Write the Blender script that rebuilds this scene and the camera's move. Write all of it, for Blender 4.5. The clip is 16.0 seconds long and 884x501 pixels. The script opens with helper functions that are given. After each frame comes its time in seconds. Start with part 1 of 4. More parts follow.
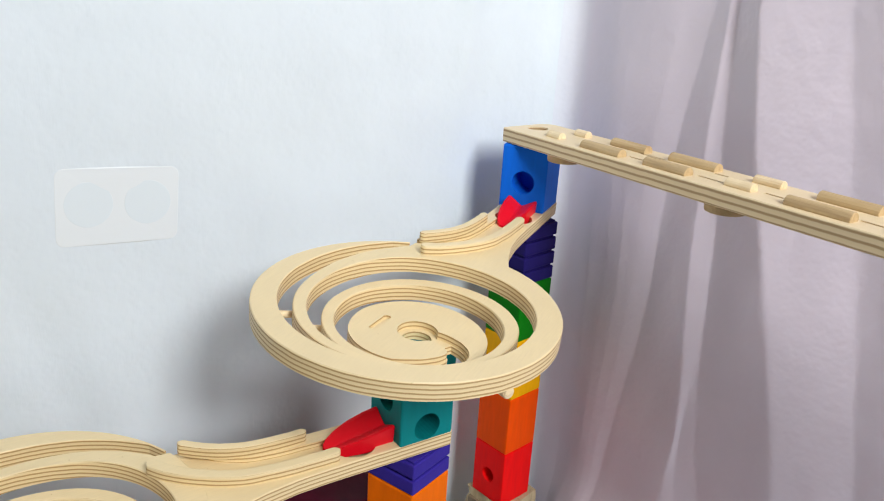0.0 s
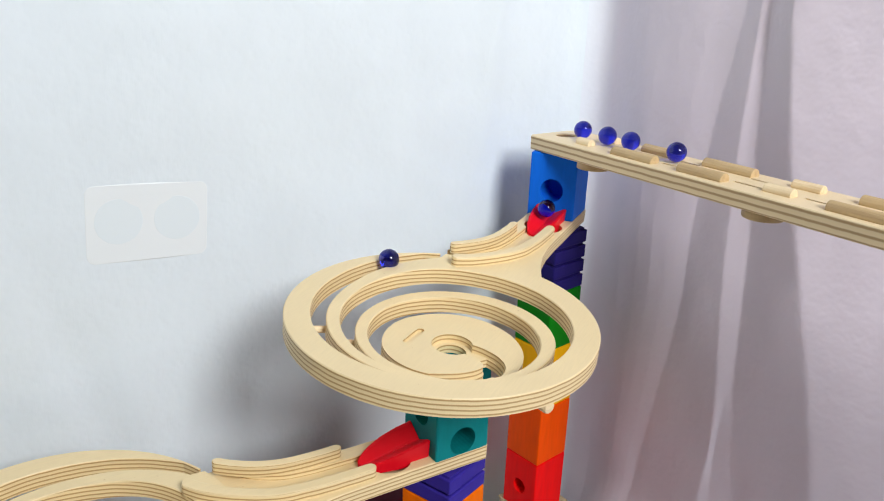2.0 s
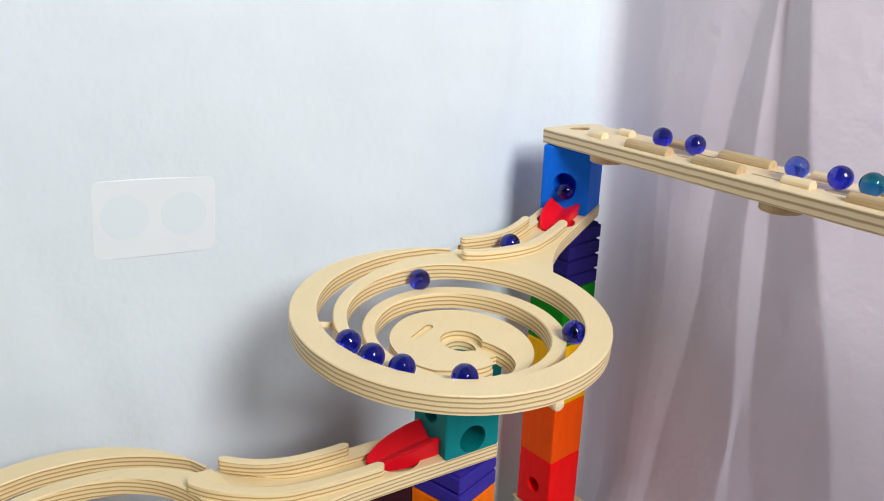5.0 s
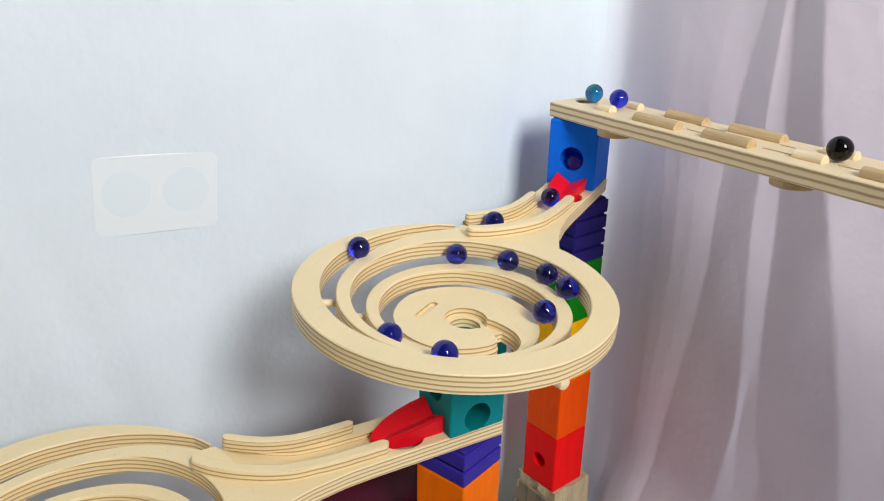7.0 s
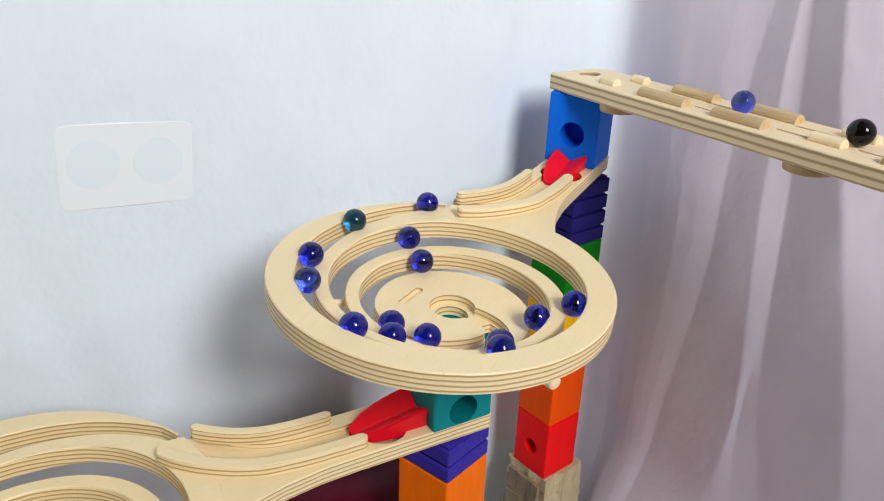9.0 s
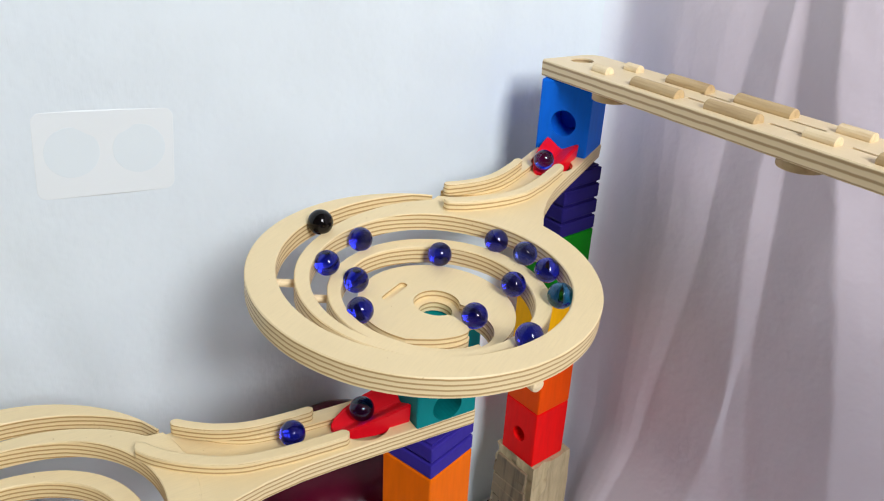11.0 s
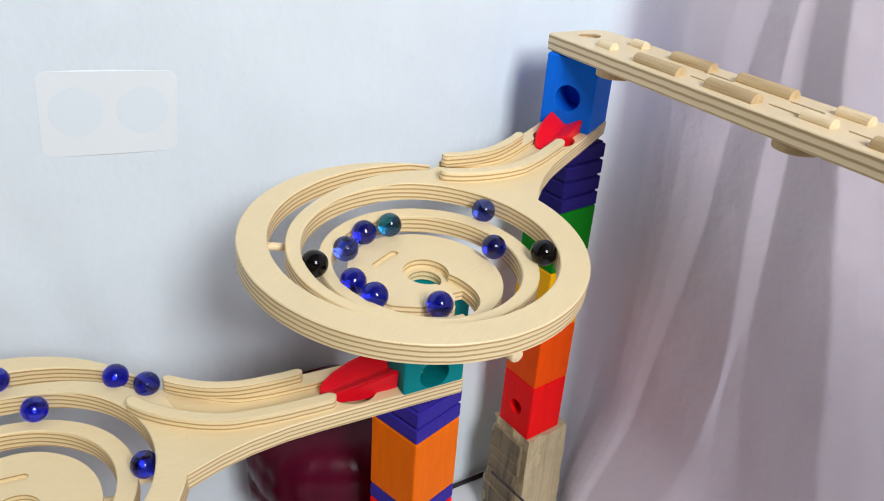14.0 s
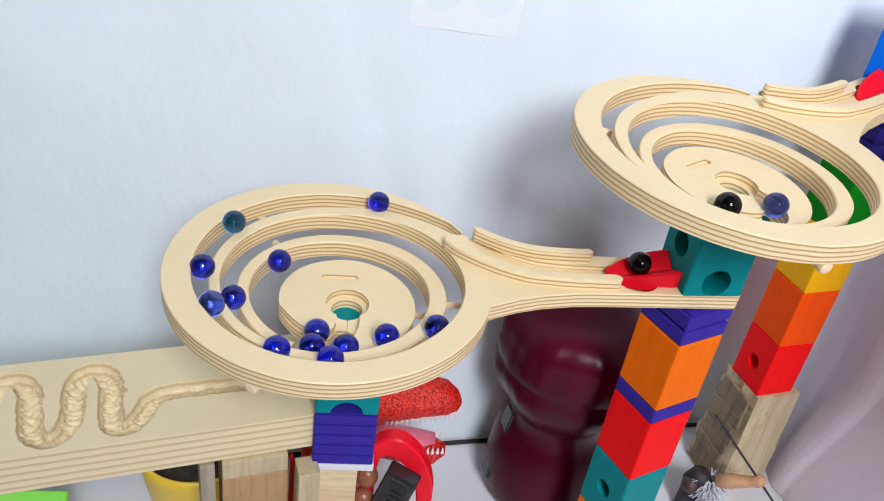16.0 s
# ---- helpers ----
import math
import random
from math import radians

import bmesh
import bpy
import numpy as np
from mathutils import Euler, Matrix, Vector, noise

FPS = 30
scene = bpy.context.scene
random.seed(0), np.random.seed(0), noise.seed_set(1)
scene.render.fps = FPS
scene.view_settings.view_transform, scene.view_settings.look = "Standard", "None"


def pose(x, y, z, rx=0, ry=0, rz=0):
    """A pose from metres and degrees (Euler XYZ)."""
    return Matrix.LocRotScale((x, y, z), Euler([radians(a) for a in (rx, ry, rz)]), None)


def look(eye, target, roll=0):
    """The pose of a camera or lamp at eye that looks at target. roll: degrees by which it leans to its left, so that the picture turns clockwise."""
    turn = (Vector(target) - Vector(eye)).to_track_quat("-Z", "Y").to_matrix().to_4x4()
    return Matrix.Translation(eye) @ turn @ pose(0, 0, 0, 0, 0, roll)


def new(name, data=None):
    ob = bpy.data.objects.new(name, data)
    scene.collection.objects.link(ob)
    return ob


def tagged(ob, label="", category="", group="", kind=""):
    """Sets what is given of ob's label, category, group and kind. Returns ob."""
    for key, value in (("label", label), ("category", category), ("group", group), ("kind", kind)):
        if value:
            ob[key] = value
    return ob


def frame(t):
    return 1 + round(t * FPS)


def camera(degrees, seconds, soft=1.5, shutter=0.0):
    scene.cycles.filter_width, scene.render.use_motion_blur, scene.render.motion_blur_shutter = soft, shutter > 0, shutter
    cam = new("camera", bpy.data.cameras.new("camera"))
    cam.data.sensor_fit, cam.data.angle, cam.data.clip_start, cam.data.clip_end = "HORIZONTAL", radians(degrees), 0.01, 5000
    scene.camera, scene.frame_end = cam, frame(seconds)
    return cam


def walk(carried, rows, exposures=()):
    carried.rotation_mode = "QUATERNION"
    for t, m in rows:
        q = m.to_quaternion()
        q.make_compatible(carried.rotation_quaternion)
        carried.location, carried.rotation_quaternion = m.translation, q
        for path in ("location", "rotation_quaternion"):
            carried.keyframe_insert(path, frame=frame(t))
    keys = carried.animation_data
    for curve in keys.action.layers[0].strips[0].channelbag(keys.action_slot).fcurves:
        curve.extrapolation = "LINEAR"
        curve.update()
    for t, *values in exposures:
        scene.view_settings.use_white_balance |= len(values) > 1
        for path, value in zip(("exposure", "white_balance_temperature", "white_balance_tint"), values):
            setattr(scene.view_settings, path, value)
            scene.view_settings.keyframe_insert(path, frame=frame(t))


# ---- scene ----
import functools

cam = camera(58.45, 16.0, soft=1.1)
PATH = [
    (0, (0.0500, -0.0040, 0.6680), (0.0173, 0.9327, 0.3193), 3.40),
    (0.5, (0.0454, 0.0039, 0.6644), (0.0041, 0.9416, 0.3193), 2.98),
    (1, (0.0458, 0.0041, 0.6661), (0.0013, 0.9418, 0.3213), 2.71),
    (1.5, (0.0392, 0.0030, 0.6677), (-0.0086, 0.9411, 0.3248), 2.40),
    (2, (0.0361, 0.0044, 0.6697), (-0.0165, 0.9420, 0.3258), 2.06),
    (2.5, (0.0379, 0.0090, 0.6655), (-0.0261, 0.9466, 0.3236), 1.72),
    (3, (0.0394, 0.0091, 0.6668), (-0.0254, 0.9461, 0.3236), 1.72),
    (3.5, (0.0398, 0.0116, 0.6658), (-0.0237, 0.9485, 0.3221), 1.83),
    (6, (0.0441, 0.0176, 0.6635), (-0.0379, 0.9474, 0.3046), 1.12),
    (6.5, (0.0419, 0.0210, 0.6633), (-0.0382, 0.9464, 0.2931), 1.20),
    (7, (0.0445, 0.0227, 0.6636), (-0.0392, 0.9444, 0.2847), 1.09),
    (7.5, (0.0465, 0.0303, 0.6603), (-0.0366, 0.9487, 0.2734), 1.34),
    (8, (0.0525, 0.0397, 0.6583), (-0.0336, 0.9528, 0.2598), 1.51),
    (8.5, (0.0511, 0.0528, 0.6567), (-0.0303, 0.9621, 0.2487), 1.94),
    (9, (0.0508, 0.0639, 0.6590), (-0.0321, 0.9689, 0.2418), 2.22),
    (11.5, (0.0597, 0.0828, 0.6689), (-0.0164, 0.9703, 0.2143), 3.01),
    (12, (0.0616, 0.0862, 0.6690), (-0.0157, 0.9700, 0.2076), 3.18),
    (12.5, (0.0634, 0.0909, 0.6701), (-0.0171, 0.9710, 0.2021), 3.27),
    (13, (0.0661, 0.0938, 0.6703), (-0.0127, 0.9725, 0.1994), 3.25),
    (13.5, (0.0716, 0.0889, 0.6708), (-0.0120, 0.9652, 0.1964), 3.47),
    (14, (0.0801, 0.0775, 0.6688), (-0.0233, 0.9499, 0.1911), 4.07),
    (14.5, (0.0778, 0.0653, 0.6633), (-0.0804, 0.9156, 0.1614), 4.87),
    (15, (0.0640, 0.0376, 0.6515), (-0.1570, 0.8621, 0.1305), 6.14),
    (15.5, (0.0458, 0.0057, 0.6411), (-0.2279, 0.8069, 0.1089), 7.51),
    (16, (0.0331, -0.0168, 0.6365), (-0.2948, 0.7594, 0.0981), 8.71),
]
walk(cam, [(t, look(eye, target, roll)) for t, eye, target, roll in PATH],
     exposures=[(0, -0.11, 6700, 10), (9, -0.14, 6660, 10), (14, -0.11, 6500, 11), (15, -0.06, 6400, 12.5), (16, 0.09, 6250, 14.5)])

# ---- light: daylight from a window behind the camera ----
scene.view_settings.exposure = 0.0
world = bpy.data.worlds.new("sky")
scene.world = world
world.use_nodes = True
wn = world.node_tree.nodes
sky = wn.new("ShaderNodeTexSky")
sky.sky_type, sky.sun_disc, sky.sun_elevation, sky.sun_rotation = "NISHITA", False, radians(35), radians(150)
wn["Background"].inputs["Strength"].default_value = 0.1
world.node_tree.links.new(sky.outputs[0], wn["Background"].inputs["Color"])

TABLE = -0.08          # height of the table top
FLOOR = TABLE - 0.74


def area(name, eye, target, sx, sy, watts, color):
    d = bpy.data.lights.new(name, "AREA")
    d.shape, d.size, d.size_y, d.energy, d.color = "RECTANGLE", sx, sy, watts, color
    ob = new(name, d)
    ob.matrix_world = look(eye, target)
    return ob


area("window_light", (1.06, -1.0, 1.82), (0.92, 0.0, 1.57), 0.64, 0.92, 72, (0.94, 0.962, 1.01))

# ---- materials ----
def mat(name, color, rough=0.5, metal=0.0, spec=0.5):
    m = bpy.data.materials.new(name)
    m.use_nodes = True
    b = m.node_tree.nodes["Principled BSDF"]
    b.inputs["Base Color"].default_value = (*color, 1)
    b.inputs["Roughness"].default_value = rough
    b.inputs["Metallic"].default_value = metal
    b.inputs["Specular IOR Level"].default_value = spec
    return m, m.node_tree, b


def node(nt, kind, **kw):
    n = nt.nodes.new(kind)
    for k, v in kw.items():
        n.inputs[k].default_value = v
    return n


def ramp(nt, fac, stops):
    r = nt.nodes.new("ShaderNodeValToRGB")
    e = r.color_ramp.elements
    while len(e) < len(stops):
        e.new(0.5)
    for x, (p, c) in zip(e, stops):
        x.position, x.color = p, (*c, 1)
    nt.links.new(fac, r.inputs["Fac"])
    return r


def bump(nt, b, height, strength, dist):
    k = node(nt, "ShaderNodeBump", Strength=strength, Distance=dist)
    nt.links.new(height, k.inputs["Height"])
    nt.links.new(k.outputs["Normal"], b.inputs["Normal"])


def mix(nt, fac, a, c, mode="MIX"):
    m = nt.nodes.new("ShaderNodeMix")
    m.data_type, m.blend_type = "RGBA", mode
    for sock, val in ((0, fac), (6, a), (7, c)):
        if isinstance(val, (int, float)):
            m.inputs[sock].default_value = val
        elif isinstance(val, tuple):
            m.inputs[sock].default_value = (*val, 1)
        else:
            nt.links.new(val, m.inputs[sock])
    return m.outputs[2]


def plywood(name, top, dark, layers=4.0, thick=0.0135):
    """Pale plywood: grain on the faces, stacked layers on the cut edges."""
    m, nt, b = mat(name, top, 0.45)
    co = nt.nodes.new("ShaderNodeTexCoord")
    mp = node(nt, "ShaderNodeMapping", Scale=(22, 260, 60), Rotation=(0, 0, 0.5))
    nt.links.new(co.outputs["Object"], mp.inputs["Vector"])
    g = node(nt, "ShaderNodeTexNoise", Scale=3.0, Detail=6.0, Roughness=0.6)
    nt.links.new(mp.outputs[0], g.inputs["Vector"])
    face = ramp(nt, g.outputs["Fac"], [(0.3, tuple(c * 0.955 for c in top)), (0.55, top), (0.8, tuple(min(1, c * 1.03) for c in top))])
    blot = node(nt, "ShaderNodeTexNoise", Scale=22.0, Detail=3.0)
    nt.links.new(co.outputs["Object"], blot.inputs["Vector"])
    face2 = mix(nt, ramp(nt, blot.outputs["Fac"], [(0.35, (0, 0, 0)), (0.75, (0.5, 0.5, 0.5))]).outputs[0], face.outputs[0], tuple(c * 0.9 for c in top))
    # layers: waves in local height
    sep = nt.nodes.new("ShaderNodeSeparateXYZ")
    nt.links.new(co.outputs["Object"], sep.inputs[0])
    wob = node(nt, "ShaderNodeTexNoise", Scale=60.0, Detail=2.0)
    nt.links.new(co.outputs["Object"], wob.inputs["Vector"])
    ma = nt.nodes.new("ShaderNodeMath")
    ma.operation = "MULTIPLY_ADD"
    nt.links.new(wob.outputs["Fac"], ma.inputs[0])
    ma.inputs[1].default_value = 0.0012
    nt.links.new(sep.outputs[2], ma.inputs[2])
    mu = nt.nodes.new("ShaderNodeMath")
    mu.operation = "MULTIPLY"
    nt.links.new(ma.outputs[0], mu.inputs[0])
    mu.inputs[1].default_value = layers / thick
    fr = nt.nodes.new("ShaderNodeMath")
    fr.operation = "FRACT"
    nt.links.new(mu.outputs[0], fr.inputs[0])
    edge = ramp(nt, fr.outputs[0], [(0.0, top), (0.45, tuple(c * 0.95 for c in top)), (0.60, dark), (0.78, dark), (0.95, top)])
    geo = nt.nodes.new("ShaderNodeNewGeometry")
    vt = nt.nodes.new("ShaderNodeVectorTransform")
    vt.vector_type, vt.convert_from, vt.convert_to = "NORMAL", "WORLD", "OBJECT"
    nt.links.new(geo.outputs["Normal"], vt.inputs[0])
    ns = nt.nodes.new("ShaderNodeSeparateXYZ")
    nt.links.new(vt.outputs[0], ns.inputs[0])
    ab = nt.nodes.new("ShaderNodeMath")
    ab.operation = "ABSOLUTE"
    nt.links.new(ns.outputs[2], ab.inputs[0])
    side = ramp(nt, ab.outputs[0], [(0.55, (0, 0, 0)), (0.75, (1, 1, 1))])
    fleck = node(nt, "ShaderNodeTexNoise", Scale=330.0, Detail=2.0)
    nt.links.new(co.outputs["Object"], fleck.inputs["Vector"])
    spots = ramp(nt, fleck.outputs["Fac"], [(0.73, (0, 0, 0)), (0.78, (0.5, 0.5, 0.5))])
    whole = mix(nt, side.outputs[0], edge.outputs[0], face2)
    nt.links.new(mix(nt, spots.outputs[0], whole, dark), b.inputs["Base Color"])
    bump(nt, b, g.outputs["Fac"], 0.25, 0.0006)
    return m


def painted(name, color, rough=0.46):
    """Stained beech block: colour with faint grain and rubbed marks."""
    m, nt, b = mat(name, color, rough, spec=0.09)
    co = nt.nodes.new("ShaderNodeTexCoord")
    mp = node(nt, "ShaderNodeMapping", Scale=(60, 60, 9))
    nt.links.new(co.outputs["Object"], mp.inputs["Vector"])
    g = node(nt, "ShaderNodeTexNoise", Scale=4.0, Detail=5.0)
    nt.links.new(mp.outputs[0], g.inputs["Vector"])
    s = node(nt, "ShaderNodeTexNoise", Scale=35.0, Detail=3.0)
    nt.links.new(co.outputs["Object"], s.inputs["Vector"])
    c1 = ramp(nt, g.outputs["Fac"], [(0.3, tuple(c * 0.90 for c in color)), (0.7, color)])
    c2 = mix(nt, ramp(nt, s.outputs["Fac"], [(0.62, (0, 0, 0)), (0.8, (0.25, 0.25, 0.25))]).outputs[0], c1.outputs[0], tuple(min(1, c * 1.12 + 0.004) for c in color))
    nt.links.new(c2, b.inputs["Base Color"])
    bump(nt, b, g.outputs["Fac"], 0.12, 0.0005)
    return m


def cloth(name, color, near=None):
    """Woven cotton; near: paler tone towards the corner, shading put into the colour."""
    m, nt, b = mat(name, color, 0.9, spec=0.15)
    co = nt.nodes.new("ShaderNodeTexCoord")
    w = node(nt, "ShaderNodeTexNoise", Scale=900.0, Detail=2.0)
    mp = node(nt, "ShaderNodeMapping", Scale=(1, 1, 0.12))
    nt.links.new(co.outputs["Object"], mp.inputs["Vector"])
    nt.links.new(mp.outputs[0], w.inputs["Vector"])
    l = node(nt, "ShaderNodeTexNoise", Scale=7.0, Detail=5.0, Roughness=0.6)
    nt.links.new(co.outputs["Object"], l.inputs["Vector"])
    c = ramp(nt, l.outputs["Fac"], [(0.3, tuple(x * 0.94 for x in color)), (0.7, color)])
    col = c.outputs[0]
    # Shading put into the colour: blends to the near tone by the corner
    if near:
        d = nt.nodes.new("ShaderNodeVectorMath")
        d.operation = "DOT_PRODUCT"
        nt.links.new(co.outputs["Object"], d.inputs[0])
        d.inputs[1].default_value = (0.643, -0.766, 0)
        mr = nt.nodes.new("ShaderNodeMapRange")
        for k, v in (("From Min", -0.620), ("From Max", -0.580)):
            mr.inputs[k].default_value = v
        nt.links.new(d.outputs["Value"], mr.inputs["Value"])
        col = mix(nt, mr.outputs[0], near, col)
    nt.links.new(col, b.inputs["Base Color"])
    h = nt.nodes.new("ShaderNodeMath")
    h.operation = "MULTIPLY_ADD"
    nt.links.new(w.outputs["Fac"], h.inputs[0])
    h.inputs[1].default_value = 0.012
    nt.links.new(l.outputs["Fac"], h.inputs[2])
    bump(nt, b, h.outputs[0], 0.5, 0.012)
    return m


def mottled(name, c1, c2, scale, rough=0.6, strength=0.4, dist=0.002, spec=0.5):
    m, nt, b = mat(name, c1, rough, spec=spec)
    co = nt.nodes.new("ShaderNodeTexCoord")
    n1 = node(nt, "ShaderNodeTexNoise", Scale=scale, Detail=6.0, Roughness=0.65)
    nt.links.new(co.outputs["Object"], n1.inputs["Vector"])
    r = ramp(nt, n1.outputs["Fac"], [(0.35, c1), (0.7, c2)])
    nt.links.new(r.outputs[0], b.inputs["Base Color"])
    bump(nt, b, n1.outputs["Fac"], strength, dist)
    return m


def timber(name, c1, c2, axis=2, scale=1.0, rough=0.65):
    """Raw sawn wood with grain along one local axis."""
    m, nt, b = mat(name, c1, rough)
    co = nt.nodes.new("ShaderNodeTexCoord")
    s = [90 * scale] * 3
    s[axis] = 7 * scale
    mp = node(nt, "ShaderNodeMapping", Scale=tuple(s))
    nt.links.new(co.outputs["Object"], mp.inputs["Vector"])
    g = node(nt, "ShaderNodeTexNoise", Scale=2.0, Detail=7.0, Roughness=0.6, Distortion=0.6)
    nt.links.new(mp.outputs[0], g.inputs["Vector"])
    k = node(nt, "ShaderNodeTexNoise", Scale=30.0 * scale, Detail=3.0)
    nt.links.new(co.outputs["Object"], k.inputs["Vector"])
    r = ramp(nt, g.outputs["Fac"], [(0.3, c2), (0.5, c1), (0.75, tuple(min(1, x * 1.12) for x in c1))])
    c = mix(nt, ramp(nt, k.outputs["Fac"], [(0.5, (0, 0, 0)), (0.85, (0.6, 0.6, 0.6))]).outputs[0], r.outputs[0], c2)
    nt.links.new(c, b.inputs["Base Color"])
    bump(nt, b, g.outputs["Fac"], 0.5, 0.0012)
    return m


def glass(name, color, density, rough=0.02):
    m, nt, b = mat(name, color, rough)
    b.inputs["Transmission Weight"].default_value = density
    b.inputs["IOR"].default_value = 1.5
    return m


PLY = plywood("pale_plywood", (0.868, 0.70, 0.402), (0.49, 0.31, 0.115))
PLY_RAMP = plywood("ramp_plywood", (0.85, 0.69, 0.43), (0.46, 0.30, 0.14), layers=3.0, thick=0.0165)
DOWEL = timber("dowel_wood", (0.86, 0.70, 0.44), (0.70, 0.50, 0.27), axis=0, rough=0.5)
SLAT = timber("slat_wood", (0.57, 0.41, 0.21), (0.46, 0.31, 0.15), axis=0, rough=0.5)
BLUE = painted("blue_stain", (0.004, 0.16, 0.80))
INDIGO = painted("indigo_stain", (0.018, 0.012, 0.13))
INDIGO_L = painted("violet_stain", (0.040, 0.026, 0.30))
GREEN = painted("green_stain", (0.002, 0.19, 0.006))
YELLOW = painted("yellow_stain", (0.90, 0.44, 0.004))
ORANGE_R = painted("red_orange_stain", (0.93, 0.085, 0.001))
ORANGE = painted("orange_stain", (0.92, 0.165, 0.001))
RED = painted("red_stain", (0.96, 0.005, 0.006))
TEAL = painted("teal_stain", (0.001, 0.25, 0.26))
PLASTIC_RED = mottled("red_plastic", (0.80, 0.006, 0.018), (0.86, 0.010, 0.024), 40, rough=0.36, strength=0.05, spec=0.18)
SHEET = cloth("white_sheet", (0.765, 0.845, 0.875))
CURTAIN = cloth("lilac_sheet", (0.775, 0.70, 0.775), (0.760, 0.825, 0.865))
WHITE = mottled("white_paint", (0.70, 0.70, 0.71), (0.76, 0.76, 0.77), 6, rough=0.5, strength=0.05)
SOCKET = mottled("cream_plastic", (0.793, 0.850, 0.855), (0.799, 0.854, 0.858), 20, rough=0.6, strength=0.05)
# dark grey of the added, unseen room, kept low to cut bounce light
WALLPAINT = mottled("room_wall", (0.15, 0.15, 0.16), (0.18, 0.18, 0.19), 3, rough=0.8, strength=0.1)
FLOORWOOD = timber("floor_wood", (0.16, 0.12, 0.09), (0.10, 0.07, 0.05), axis=0, scale=0.1)
BARK = timber("rough_split_wood", (0.25, 0.185, 0.105), (0.11, 0.08, 0.05), axis=2, scale=0.8)
CUTWOOD = timber("sawn_wood", (0.54, 0.44, 0.26), (0.40, 0.31, 0.17), axis=2)
BROWN_P = timber("brown_pine", (0.44, 0.27, 0.12), (0.33, 0.19, 0.08), axis=2)
BARK_G = timber("grey_board", (0.36, 0.30, 0.22), (0.25, 0.20, 0.14), axis=2)
PINE = timber("pine_wood", (0.74, 0.60, 0.36), (0.62, 0.43, 0.23), axis=0)
MAROON = mottled("maroon_plastic", (0.050, 0.0015, 0.010), (0.095, 0.003, 0.018), 14, rough=0.28, strength=0.2, dist=0.004, spec=0.16)
SMOKE = mottled("dark_plastic", (0.012, 0.010, 0.012), (0.03, 0.025, 0.03), 30, rough=0.25, strength=0.1)


def scaly(name, c1, c2, size):
    """Moulded reptile skin: raised cells with darker seams."""
    m, nt, b = mat(name, c1, 0.42)
    co = nt.nodes.new("ShaderNodeTexCoord")
    v = node(nt, "ShaderNodeTexVoronoi", Scale=1.0 / size, Randomness=0.8)
    nt.links.new(co.outputs["Object"], v.inputs["Vector"])
    r = ramp(nt, v.outputs["Distance"], [(0.1, c2), (0.5, c1), (0.8, tuple(x * 0.5 for x in c1))])
    nt.links.new(r.outputs[0], b.inputs["Base Color"])
    inv = nt.nodes.new("ShaderNodeMath")
    inv.operation = "SUBTRACT"
    inv.inputs[0].default_value = 1.0
    nt.links.new(v.outputs["Distance"], inv.inputs[1])
    bump(nt, b, inv.outputs[0], 0.9, 0.0012)
    return m


TREX = scaly("red_scales", (0.66, 0.012, 0.004), (0.82, 0.06, 0.02), 0.0024)
TOOTH = mottled("tooth_white", (0.80, 0.78, 0.72), (0.86, 0.84, 0.80), 60, rough=0.35, strength=0.1)
TONGUE = mottled("pink_rubber", (0.72, 0.16, 0.24), (0.80, 0.25, 0.32), 90, rough=0.4, strength=0.5)
COPPER = mottled("brown_skin_paint", (0.22, 0.07, 0.03), (0.30, 0.10, 0.045), 60, rough=0.35, strength=0.2)
POT = mottled("yellow_pot", (0.80, 0.52, 0.03), (0.86, 0.60, 0.06), 30, rough=0.35, strength=0.1)
SOIL = mottled("dark_soil", (0.018, 0.013, 0.010), (0.05, 0.035, 0.025), 150, rough=0.9, strength=1.0, dist=0.004)
LIME = mottled("lime_plastic", (0.25, 0.80, 0.06), (0.30, 0.86, 0.10), 30, rough=0.4, strength=0.1)
FUR = mottled("grey_fur", (0.38, 0.41, 0.44), (0.82, 0.84, 0.86), 300, rough=0.8, strength=0.8, dist=0.002)
DARK = mottled("dark_paint", (0.012, 0.010, 0.011), (0.028, 0.022, 0.024), 80, rough=0.6, strength=0.3)
CAP = mottled("dark_brown_paint", (0.055, 0.026, 0.026), (0.10, 0.05, 0.045), 90, rough=0.5, strength=0.4)
TAN = mottled("tan_paint", (0.50, 0.26, 0.12), (0.60, 0.34, 0.18), 120, rough=0.5, strength=0.4)
GLASS_BLUE = glass("blue_glass", (0.014, 0.026, 0.66), 1.0)
GLASS_TEAL = glass("teal_glass", (0.010, 0.20, 0.42), 1.0)
GLASS_PALE = glass("pale_blue_glass", (0.07, 0.13, 0.80), 1.0)
GLASS_BLACK = mat("black_glass", (0.004, 0.003, 0.003), 0.03, spec=0.28)[0]

# ---- mesh helpers ----
def link(name, bm, material, parent=None, label="", smooth=False):
    me = bpy.data.meshes.new(name)
    bm.normal_update()
    bm.to_mesh(me)
    bm.free()
    if material:
        me.materials.append(material)
    if smooth:
        me.polygons.foreach_set("use_smooth", [True] * len(me.polygons))
    ob = new(name, me)
    if parent:
        ob.parent = parent
    if label:
        ob["label"] = label
    return ob


def part(name, bm, material, parent, label="", smooth=False):
    return link(name, bm, material, parent, label, smooth)


